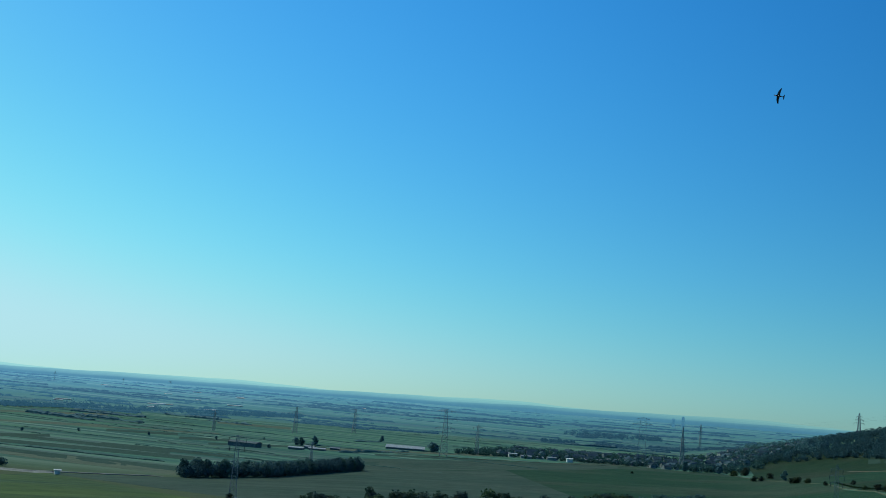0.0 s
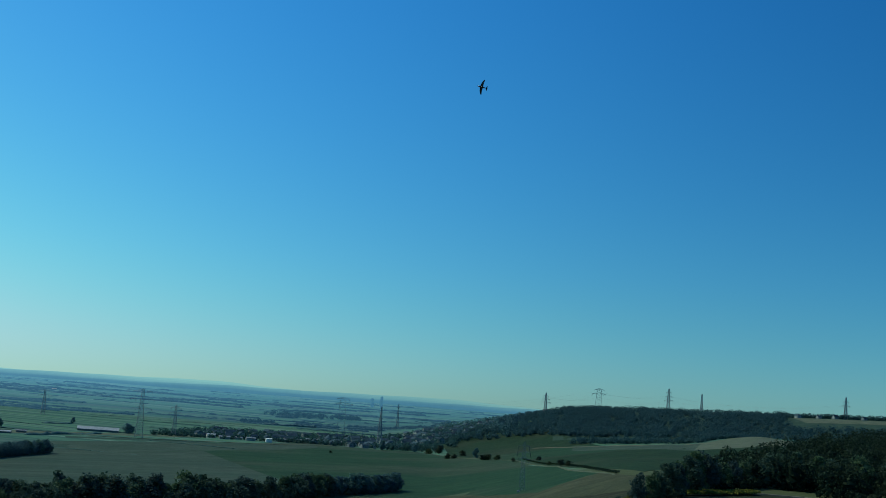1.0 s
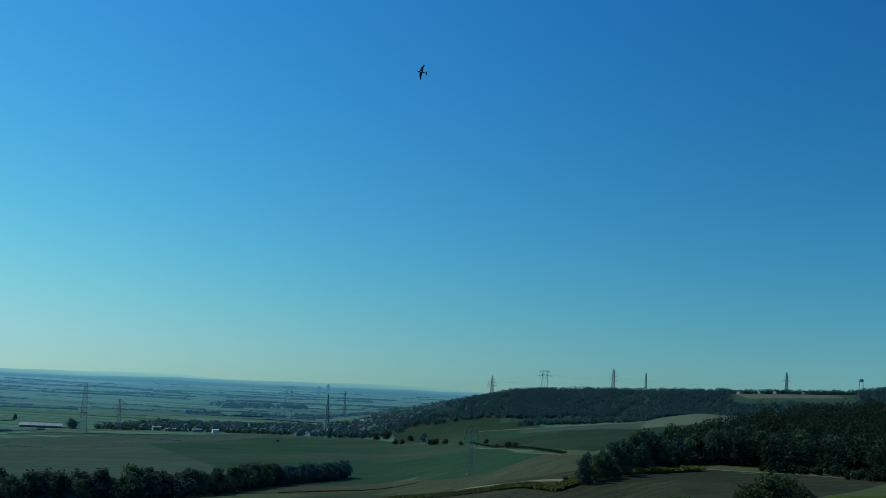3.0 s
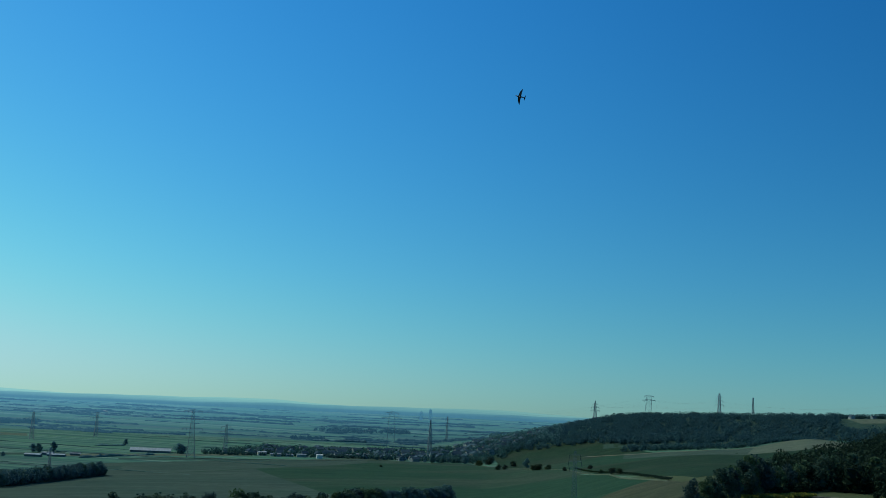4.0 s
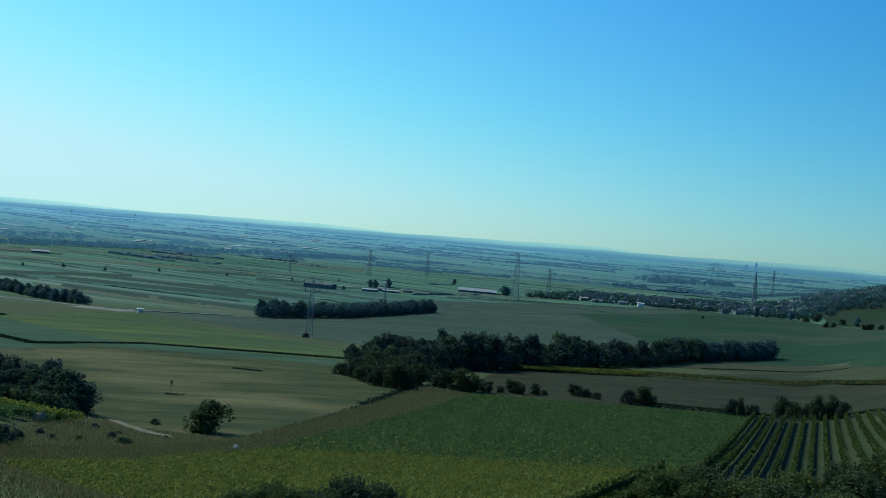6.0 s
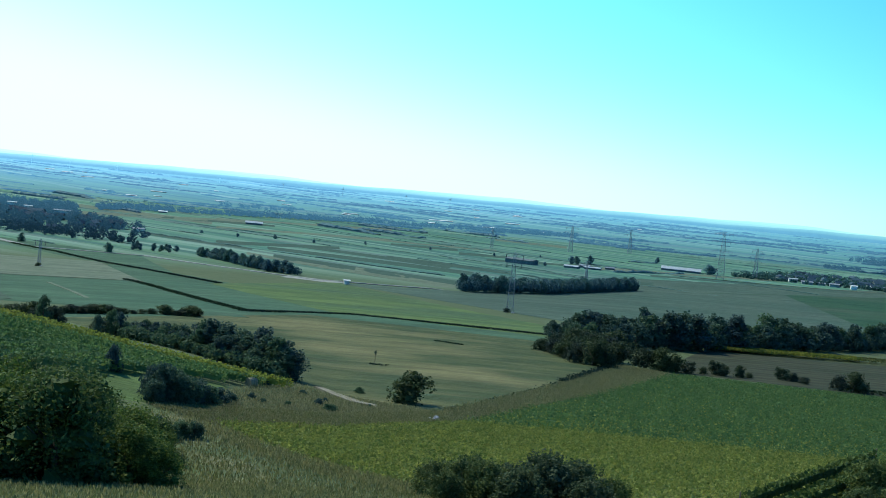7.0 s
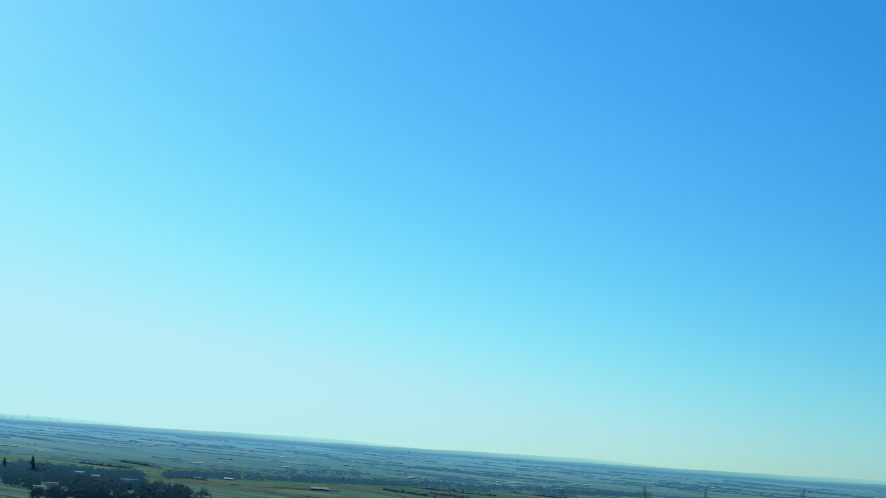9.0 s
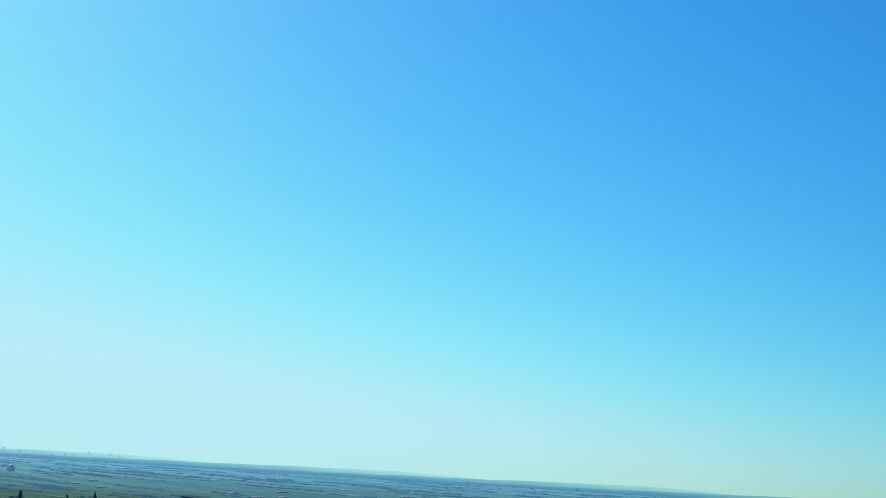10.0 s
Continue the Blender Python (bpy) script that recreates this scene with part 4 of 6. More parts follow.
def polar_patch(az0, az1, d0, d1, n, h0, h1):
    out = []
    for _ in range(n):
        a, d = radians(wood_rng.uniform(az0, az1)), wood_rng.uniform(d0, d1)
        out.append((-math.sin(a) * d, math.cos(a) * d, wood_rng.uniform(h0, h1)))
    return out


inner = []
for _ in range(460):
    az, d = wood_rng.uniform(-23.5, -42), wood_rng.uniform(455, 900)
    if d < 455 + 150 * wood_rng.random() or az < -23.5 - (d - 455) * 0.012 or d < 520:
        inner.append((-math.sin(radians(az)) * d, math.cos(radians(az)) * d, wood_rng.uniform(9, 15) if d < 600 else wood_rng.uniform(13, 19)))
woods("near_woods", inner, "dense dark crowns of the near woods", 0.46, 480, 12, M_WOODLEAF, 1.1, 7)
woods("field_shrubs", [(x, y, wood_rng.uniform(2, 3.6)) for x, y in along([(232, 370), (246, 358), (262, 352), (290, 372)], 1.5, 1, 6)], "dark shrubs at the corner of the bright meadow", 0.32, 130, 14, M_WOODLEAF)
woods("wood_edge", [(x, y, wood_rng.uniform(2, 5)) for x, y in along([(160, 386), (184, 406), (206, 424), (230, 422), (268, 420), (340, 436)], 1.6, 2, 6) + along([(215, 396), (232, 386), (250, 376), (262, 352), (300, 350)], 1.5, 2, 8)], "shrubs along the edge of the near woods", 0.35, 130, 13, M_WOODLEAF)
bare = lambda x, y: -32.5 < math.degrees(math.atan2(-x, y)) < -27.0 and math.hypot(x, y) > 1735
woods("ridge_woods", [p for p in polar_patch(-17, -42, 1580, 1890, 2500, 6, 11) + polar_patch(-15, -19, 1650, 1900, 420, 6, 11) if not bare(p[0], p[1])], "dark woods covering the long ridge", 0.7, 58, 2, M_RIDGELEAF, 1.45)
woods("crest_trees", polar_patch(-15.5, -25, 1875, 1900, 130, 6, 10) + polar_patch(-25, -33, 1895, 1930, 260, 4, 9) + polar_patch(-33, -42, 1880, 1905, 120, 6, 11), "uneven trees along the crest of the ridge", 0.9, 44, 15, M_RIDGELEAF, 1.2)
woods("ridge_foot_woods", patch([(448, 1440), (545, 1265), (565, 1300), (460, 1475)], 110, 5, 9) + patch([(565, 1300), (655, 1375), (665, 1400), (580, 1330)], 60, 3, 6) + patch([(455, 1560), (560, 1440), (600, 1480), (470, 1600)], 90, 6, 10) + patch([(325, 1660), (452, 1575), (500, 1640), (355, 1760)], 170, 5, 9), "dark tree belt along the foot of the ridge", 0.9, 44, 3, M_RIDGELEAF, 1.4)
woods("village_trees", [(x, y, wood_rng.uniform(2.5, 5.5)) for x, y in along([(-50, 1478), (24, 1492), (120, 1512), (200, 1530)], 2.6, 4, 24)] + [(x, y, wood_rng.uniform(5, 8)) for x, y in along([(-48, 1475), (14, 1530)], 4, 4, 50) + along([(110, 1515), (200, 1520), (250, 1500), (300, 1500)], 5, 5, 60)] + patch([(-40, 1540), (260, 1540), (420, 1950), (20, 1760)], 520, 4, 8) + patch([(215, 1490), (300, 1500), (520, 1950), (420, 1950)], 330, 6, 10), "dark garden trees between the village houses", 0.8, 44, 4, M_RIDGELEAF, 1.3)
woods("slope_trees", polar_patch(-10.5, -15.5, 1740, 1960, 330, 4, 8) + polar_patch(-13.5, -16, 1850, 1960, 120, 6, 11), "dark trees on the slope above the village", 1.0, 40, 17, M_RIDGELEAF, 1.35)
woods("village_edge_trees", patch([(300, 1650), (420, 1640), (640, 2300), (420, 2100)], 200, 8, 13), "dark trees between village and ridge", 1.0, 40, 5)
woods("grove_undergrowth", [(x, y, wood_rng.uniform(4, 8)) for x, y in along([(-36, 376), (-22, 406), (33, 515), (61, 598), (124, 748)], 1.6, 2, 12)], "dense young growth between the trees of the grove", 0.42, 90, 16, M_LEAF)
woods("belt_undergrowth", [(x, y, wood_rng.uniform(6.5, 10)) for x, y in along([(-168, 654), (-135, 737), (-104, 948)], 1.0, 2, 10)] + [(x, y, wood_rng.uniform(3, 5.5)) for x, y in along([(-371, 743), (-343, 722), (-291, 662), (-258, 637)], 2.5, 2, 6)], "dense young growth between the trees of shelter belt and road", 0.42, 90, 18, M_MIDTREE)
woods("spur_undergrowth", [(x, y, wood_rng.uniform(1.4, 2.8)) for x, y in along([(-110, 190), (-102, 185), (-95, 180), (-88, 175), (-80, 170), (-73, 167), (-67, 165)], 1.1, 1, 4)], "young growth under the tree row behind the spur", 0.22, 150, 61, M_LEAF, 1.3)
CLEARED = ((-863, 1234), (-823, 1207), (-779, 1209), (-731, 1097), (-713, 979), (-675, 908), (-569, 1008))


def hides(x, y):
    """True where a crown would block the camera's view of an open house of the western village."""
    for hx, hy in CLEARED:
        d = math.hypot(hx, hy)
        fore, side = d - (x * hx + y * hy) / d, abs(x * hy - y * hx) / d
        if -12 < fore < 75 and side < 9:
            return True
    return False


# these crowns glow faintly blue, haze put into their material
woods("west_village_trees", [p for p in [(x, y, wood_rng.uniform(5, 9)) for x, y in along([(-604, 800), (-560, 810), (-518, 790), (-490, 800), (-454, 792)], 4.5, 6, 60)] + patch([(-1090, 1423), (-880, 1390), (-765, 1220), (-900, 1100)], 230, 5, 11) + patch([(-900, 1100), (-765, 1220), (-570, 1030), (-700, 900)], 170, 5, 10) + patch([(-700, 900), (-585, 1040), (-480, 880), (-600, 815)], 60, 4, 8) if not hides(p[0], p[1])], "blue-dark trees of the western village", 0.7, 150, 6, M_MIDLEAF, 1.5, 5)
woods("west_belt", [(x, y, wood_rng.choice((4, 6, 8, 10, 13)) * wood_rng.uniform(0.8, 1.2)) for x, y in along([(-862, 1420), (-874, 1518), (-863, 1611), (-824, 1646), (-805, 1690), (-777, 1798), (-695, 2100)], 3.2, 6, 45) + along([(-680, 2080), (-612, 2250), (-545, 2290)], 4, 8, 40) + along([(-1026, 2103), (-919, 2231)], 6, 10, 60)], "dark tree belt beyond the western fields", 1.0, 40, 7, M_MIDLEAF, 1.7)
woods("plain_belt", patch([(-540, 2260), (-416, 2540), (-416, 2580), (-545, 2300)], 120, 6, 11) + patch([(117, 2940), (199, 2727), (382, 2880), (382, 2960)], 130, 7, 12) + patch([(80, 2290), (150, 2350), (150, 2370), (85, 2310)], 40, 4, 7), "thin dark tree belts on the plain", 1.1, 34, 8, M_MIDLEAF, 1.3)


def hedge_lines(name, lines, mat, label, seed):
    """Long bushy belts with a ragged top; each line: start, end, height, width."""
    rng = random.Random(seed)
    s = Shape()
    for (x0, y0), (x1, y1), h, w in lines:
        length = math.hypot(x1 - x0, y1 - y0)
        n = max(3, int(length / max(2.0, h * 0.8)))
        nx, ny = -(y1 - y0) / length, (x1 - x0) / length
        lump = 0.8
        for i in range(n + 1):
            u = i / n
            lump = min(1.25, max(0.25, lump + rng.uniform(-0.35, 0.35)))
            k = lump * (0.5 if i in (0, n) else 1)
            x, y, side = x0 + (x1 - x0) * u, y0 + (y1 - y0) * u, rng.uniform(-0.2, 0.2) * w
            z = ground(x, y)
            j = len(s.v)
            for a, b in ((-0.5, -0.3), (-0.45, 0.55), (rng.uniform(-0.15, 0.15), 1.0), (0.45, 0.6), (0.5, -0.3)):
                s.v.append((x + nx * (a * w + side), y + ny * (a * w + side), z + b * h * (k if b > 0 else 1)))
            if i:
                s.f += [(j - 5 + q, j + q, j + q + 1, j - 4 + q) for q in range(4)]
    return tagged(new(name, s.mesh(name, mat)), label, "hedges", kind="stuff")


def strewn_lines(n, az0, az1, d0, d1, l0, l1, h0, h1, heading, spread):
    out = []
    for _ in range(n):
        a, d = radians(wood_rng.uniform(az0, az1)), math.exp(wood_rng.uniform(math.log(d0), math.log(d1)))
        x, y, t, k = -math.sin(a) * d, math.cos(a) * d, radians(heading + wood_rng.uniform(-spread, spread)), wood_rng.uniform(l0, l1) / 2
        h = wood_rng.uniform(h0, h1)
        out.append(((x - math.cos(t) * k, y - math.sin(t) * k), (x + math.cos(t) * k, y + math.sin(t) * k), h, h * wood_rng.uniform(1.2, 3)))
    return out


hedge_lines("farm_hedges", [((-160, 1250), (-122, 1335), 2.6, 3), ((-122, 1335), (-100, 1400), 2, 3), ((-186, 1600), (-156, 1645), 3.4, 5)], M_LEAFHAZE, "dark hedges round the farm sheds", 55)
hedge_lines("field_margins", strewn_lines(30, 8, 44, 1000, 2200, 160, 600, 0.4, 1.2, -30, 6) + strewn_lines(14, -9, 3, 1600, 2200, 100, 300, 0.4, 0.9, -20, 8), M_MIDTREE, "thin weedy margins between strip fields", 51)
hedge_lines("plain_belts", strewn_lines(14, 2, 44, 1700, 2200, 40, 170, 2.5, 5, -30, 14) + strewn_lines(6, -12, 2, 1850, 2300, 30, 110, 2, 4, -10, 14), M_LEAFHAZE, "scattered dark tree belts on the plain", 52)
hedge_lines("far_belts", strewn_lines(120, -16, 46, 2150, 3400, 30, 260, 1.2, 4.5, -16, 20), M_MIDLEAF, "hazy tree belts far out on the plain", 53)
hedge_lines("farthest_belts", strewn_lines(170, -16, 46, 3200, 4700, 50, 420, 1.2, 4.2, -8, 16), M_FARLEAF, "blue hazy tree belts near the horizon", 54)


# ---- pylons ----
def lattice(s, h, base, top, panels, r=0.13):
    """Four tapering legs with crossed bracing, from the ground up to h."""
    ring = lambda z: [Vector((sx * (base + (top - base) * z / h), sy * (base + (top - base) * z / h), z)) for sx, sy in ((1, 1), (-1, 1), (-1, -1), (1, -1))]
    zs = [h * (1 - (1 - k / panels) ** 1.15) for k in range(panels + 1)]
    for z0, z1 in zip(zs, zs[1:]):
        a, b = ring(z0), ring(z1)
        for k in range(4):
            j = (k + 1) % 4
            s.tube(a[k], b[k], r * 1.5)
            s.tube(a[k], b[j], r)
            s.tube(a[j], b[k], r)
            s.tube(b[k], b[j], r)


def crossarm(side, half, z, depth, width, r=0.12):
    s = Shape()
    tip = Vector((side * half, 0, z))
    for y in (-width, width):
        s.tube((side * width, y, z), tip, r)
        s.tube((side * width, y, z + depth), tip, r)
    n = max(3, int(half / 2.5))
    for k in range(1, n):
        u = k / n
        x = side * (width + (half - width) * u)
        s.tube((x, -width * (1 - u), z), (x, width * (1 - u), z), r * 0.7)
        s.tube((x, 0, z), (x, 0, z + depth * (1 - u)), r * 0.7)
    return s


def pylon(x, y, h, arms, base, top, turn, label, r=0.13):
    """arms: height, half length, depth."""
    ob = thing("pylon", label, "pylon", "power line pylons")
    s = Shape()
    lattice(s, h, base, top, 11, r)
    s.tube((0, 0, h), (0, 0, h + 0.04 * h), r * 1.5, r * 0.5)
    part("tower", s, M_STEEL, ob)
    for z, half, depth in arms:
        for side in (1, -1):
            part("crossarm", crossarm(side, half, z, depth, top * 1.2, r), M_STEEL, ob)
        ins = [half * 0.98] + ([half * 0.55] if half > 9 else [])
        for q in ins:
            for side in (1, -1):
                t = Shape()
                for k in range(6):
                    t.tube((side * q, 0, z - 0.35 * k), (side * q, 0, z - 0.35 * k - 0.25), 0.22, 0.1, 6)
                part("insulator", t, M_GLASS, ob)
    for sx, sy in ((1, 1), (-1, 1), (-1, -1), (1, -1)):
        foot = Shape()
        foot.box((sx * base - 0.6, sy * base - 0.6, -1.5), (sx * base + 0.6, sy * base + 0.6, 0.3))
        part("footing", foot, M_CONCRETE, ob)
    ob.matrix_world = pose(x, y, ground(x, y), 0, 0, turn)
    return ob


def portal_pylon(x, y, h, upper, lower, turn, label, r):
    """A broad pylon: a waisted tower that forks to carry an arched top arm over a long lower arm."""
    ob = thing("pylon", label, "pylon", "power line pylons")
    s = Shape()
    levels = [(5.5, 0), (5.0, 0.24 * h), (4.6, 0.44 * h), (4.3, 0.6 * h), (4.1, h - 13), (4.0, h - 8.5), (3.6, h - 5), (3.0, h - 1.6)]
    for (w0, z0), (w1, z1) in zip(levels, levels[1:]):
        for d in (-1.3, 1.3):
            for side in (-1, 1):
                s.tube((side * w0, d, z0), (side * w1, d, z1), r * 1.3)
                s.tube((side * w0, d, z0), (-side * w1, d, z1), r * 0.6)
        for side in (-1, 1):
            s.tube((side * w1, -1.3, z1), (side * w1, 1.3, z1), r * 0.7)
    part("tower", s, M_STEEL, ob)
    for side in (-1, 1):
        part("crossarm", crossarm(side, lower, h - 8.5, 1.6, 1.3, r), M_STEEL, ob)
        s = Shape()
        for d in (-1.3, 1.3):
            s.tube((0, d, h), (side * upper, 0, h - 2.4), r)
            s.tube((0, d, h - 1.6), (side * upper, 0, h - 2.4), r)
        part("crossarm", s, M_STEEL, ob)
        for q, z in ((lower * 0.97, h - 8.6), (upper * 0.97, h - 2.5), (lower * 0.6, h - 8.6)):
            t = Shape()
            for k in range(6):
                t.tube((side * q, 0, z - 0.35 * k), (side * q, 0, z - 0.35 * k - 0.25), 0.22, 0.1, 6)
            part("insulator", t, M_GLASS, ob)
        for d in (-1.3, 1.3):
            foot = Shape()
            foot.box((side * 5.5 - 0.6, d - 0.6, -1.5), (side * 5.5 + 0.6, d + 0.6, 0.3))
            part("footing", foot, M_CONCRETE, ob)
    ob.matrix_world = pose(x, y, ground(x, y), 0, 0, turn)
    return ob


portal_pylon(186, 1597, EYE.z - math.tan(radians(0.12)) * 1608 - ground(186, 1597), 8.5, 13, -7, "tall broad grey pylon with an arched top arm at the village", 0.18)
pylon(-59, 1375, 52, [(50, 10, 2), (41, 13, 3), (31, 11, 2.5)], 4.2, 1.2, 5, "tall grey lattice pylon in the fields before the village", 0.13)
pylon(-24, 1490, 36, [(33, 6, 1.5), (27, 7.5, 1.8), (21, 6, 1.5)], 2.6, 0.8, 5, "slim grey lattice pylon beside the village", 0.14)
pylon(-109, 515, 26, [(25, 3.8, 1.0), (21.5, 3.2, 1.0)], 1.5, 0.5, 8, "grey lattice pylon standing in the crop field", 0.05)
tree(-110, 513, 2.0, "low bush at the foot of a pylon", "solitary bushes", 1.7, bush=True, name="bush")
pylon(-312, 469, 12, [(11.2, 2.2, 0.5)], 0.6, 0.3, 20, "small grey lattice pylon in the field", 0.035)
tree(-311, 467, 1.6, "low bush at the foot of a small pylon", "solitary bushes", 1.8, bush=True, name="bush")
pylon(152, 559, 22.7, [(21, 2.6, 0.7), (18, 3.2, 0.7), (15, 2.6, 0.7)], 1.3, 0.45, -15, "slim grey lattice pylon on the green slope", 0.04)


def polar(az, d):
    return -math.sin(radians(az)) * d, math.cos(radians(az)) * d


def mast_at(az, d, top_el, arms, base, top, label, r=0.16, h=None):
    """A pylon on the skyline whose tip stands at a given angle over the eye's level."""
    x, y = polar(az, d)
    tip = EYE.z + math.tan(radians(top_el)) * d
    h = tip - ground(x, y)
    h /= 1.04
    return pylon(x, y, h, [(h * f, half, depth) for f, half, depth in arms], base, top, az + 8, label, r)


mast_at(-16.06, 1880, 0.84, [(0.86, 4, 1.2), (0.72, 6, 1.6), (0.58, 7.5, 1.6)], 2.8, 0.7, "slim grey pylon with three crossarms on the ridge", 0.2)
ridge_x, ridge_y = polar(-18.5, 1900)
portal_pylon(ridge_x, ridge_y, EYE.z + math.tan(radians(1.2)) * 1900 - ground(ridge_x, ridge_y), 7.5, 10.5, -18, "broad grey pylon with an arched top arm on the ridge", 0.24)
mast_at(-21.67, 1890, 1.44, [(0.86, 4, 1.2), (0.70, 5.5, 1.6), (0.54, 6.5, 1.6)], 3.0, 0.9, "grey lattice pylon on the wooded ridge", 0.2)
mast_at(-23.16, 1890, 1.31, [], 2.2, 0.5, "slender dark lattice mast on the ridge", 0.2)
mast_at(-29.42, 1900, 1.62, [(0.80, 4, 1.2), (0.62, 5.5, 1.4)], 2.8, 0.6, "grey lattice pylon behind the ridge houses", 0.26)
mast_at(-9.24, 2600, -0.2, [(0.85, 4, 1.2), (0.7, 5, 1.4)], 2.5, 0.7, "small distant grey pylon on the plain", 0.2)
mast_at(-8.46, 1640, -0.36, [(0.7, 3, 1.2), (0.55, 4, 1.4), (0.4, 3, 1.2)], 3.2, 0.5, "dark slender pylon standing in the village", 0.26)
mast_at(6.68, 1950, -0.75, [(0.94, 9, 2), (0.78, 10, 2)], 3.0, 0.9, "faint grey pylon on the plain", 0.12)
mast_at(9.4, 1760, -0.85, [(0.94, 9, 2), (0.78, 10, 2)], 3.0, 0.9, "faint grey pylon on the plain", 0.12)
mast_at(13.1, 1600, -1.36, [(0.9, 4, 1), (0.75, 5, 1)], 2.0, 0.6, "faint grey pylon on the plain", 0.1)
mast_at(8.55, 1080, -2.4, [(0.93, 3, 0.8), (0.8, 2.4, 0.8)], 1.2, 0.4, "small grey pylon beyond the shelter belt", 0.1)


def lookout_tower():
    az, d = -32.6, 1890
    x, y = polar(az, d)
    z, tip = ground(x, y), EYE.z + math.tan(radians(1.45)) * d
    h = tip - z
    ob = thing("water_tower", "dark water tower on thin legs on the ridge", "tower")
    for sx in (-1, 1):
        for sy in (-1, 1):
            s = Shape()
            s.tube((sx * 3.6, sy * 3.6, -1), (sx * 2.4, sy * 2.4, h * 0.82), 0.5, 0.4, 6)
            part("leg", s, M_CONCRETE, ob)
    s = Shape()
    for k in range(12):
        a, b = 2 * math.pi * k / 12, 2 * math.pi * (k + 1) / 12
        for r0, z0, r1, z1 in ((2.6, 0.8, 3.4, 0.86), (3.4, 0.86, 3.4, 0.95), (3.4, 0.95, 0.3, 1.0)):
            s.quad((r0 * math.cos(a), r0 * math.sin(a), z0 * h), (r0 * math.cos(b), r0 * math.sin(b), z0 * h), (r1 * math.cos(b), r1 * math.sin(b), z1 * h), (r1 * math.cos(a), r1 * math.sin(a), z1 * h))
    part("tank", s, M_STEEL, ob)
    ob.matrix_world = pose(x, y, z, 0, 0, az)


lookout_tower()

# ---- overhead lines ----
def cable(a, b, sag, r=0.05):
    cu = bpy.data.curves.new("cable", "CURVE")
    cu.dimensions, cu.bevel_depth, cu.bevel_resolution = "3D", r * 0.6, 0
    sp = cu.splines.new("POLY")
    sp.points.add(16)
    for k in range(17):
        u = k / 16
        p = Vector(a).lerp(Vector(b), u)
        sp.points[k].co = (p.x, p.y, p.z - sag * 4 * u * (1 - u), 1)
    cu.materials.append(M_STEEL)
    tagged(new("cable", cu), "thin dark overhead power cable between pylons", "cable", "overhead cables")


def line(az0, d0, e0, az1, d1, e1, offs, sag):
    for o, dz in offs:
        a, b = polar(az0, d0), polar(az1, d1)
        za, zb = EYE.z + math.tan(radians(e0)) * d0 + dz, EYE.z + math.tan(radians(e1)) * d1 + dz
        cable((a[0] + o, a[1], za), (b[0] + o, b[1], zb), sag)


line(-18.5, 1900, 1.0, -21.65, 1890, 1.05, ((-8, 0), (8, 0), (-12, -9), (12, -9)), 5)
line(-21.65, 1890, 1.05, -29.2, 1900, 1.2, ((-5, 0), (5, 0), (-6, -6), (6, -6)), 9)
line(-16.1, 1880, 0.6, -18.5, 1900, 0.75, ((-5, 0), (5, 0)), 4)
line(-18.5, 1900, 1.0, -6.75, 1608, -0.5, ((-11, 0), (11, 0), (-16, -9), (16, -9)), 9)
line(-6.75, 1608, -0.5, 2.45, 1376, -0.55, ((-11, 0), (11, 0), (-16, -9), (16, -9)), 9)
line(2.45, 1376, -0.55, 9.4, 1760, -0.95, ((-9, 0), (9, 0)), 9)

# ---- houses ----
def house_meshes(w, l, h, pitch):
    wall, roof = Shape(), Shape()
    wall.box((-w / 2, -l / 2, -1), (w / 2, l / 2, h))
    rise = w / 2 * pitch
    for y in (-l / 2, l / 2):
        i = len(wall.v)
        wall.v += [(-w / 2, y, h), (w / 2, y, h), (0, y, h + rise)]
        wall.f.append((i, i + 1, i + 2) if y < 0 else (i + 1, i, i + 2))
    e, t = 0.5, 0.25
    for side in (-1, 1):
        a, b = (side * (w / 2 + e), h - e * pitch), (0, h + rise)
        for q in (0, 1):
            z = t * q
            wall_pts = [(a[0], -l / 2 - e, a[1] + 0.02 + z), (b[0], -l / 2 - e, b[1] + 0.02 + z), (b[0], l / 2 + e, b[1] + 0.02 + z), (a[0], l / 2 + e, a[1] + 0.02 + z)]
            roof.quad(*wall_pts)
        i = len(roof.v) - 8
        roof.f += [(i, i + 4, i + 7, i + 3), (i, i + 1, i + 5, i + 4), (i + 3, i + 2, i + 6, i + 7)]
    return wall, roof


HOUSES = []
for w, l, h, p in ((8, 11, 4.2, 0.9), (9, 14, 5.5, 0.75), (7, 9, 3.4, 1.0), (10, 18, 6, 0.6)):
    wl, rf = house_meshes(w, l, h, p)
    win = Shape()
    win.box((-0.6, -0.06, -0.7), (0.6, 0.06, 0.7))
    chim = Shape()
    chim.box((-0.4, -0.4, 0), (0.4, 0.4, 2.0))
    HOUSES.append((wl.mesh("wall", M_WALL), rf.mesh("roof", M_ROOF), win.mesh("window", M_GLASS), chim.mesh("chimney", M_ROOF), (w, l, h, p)))
house_rng = random.Random(3)


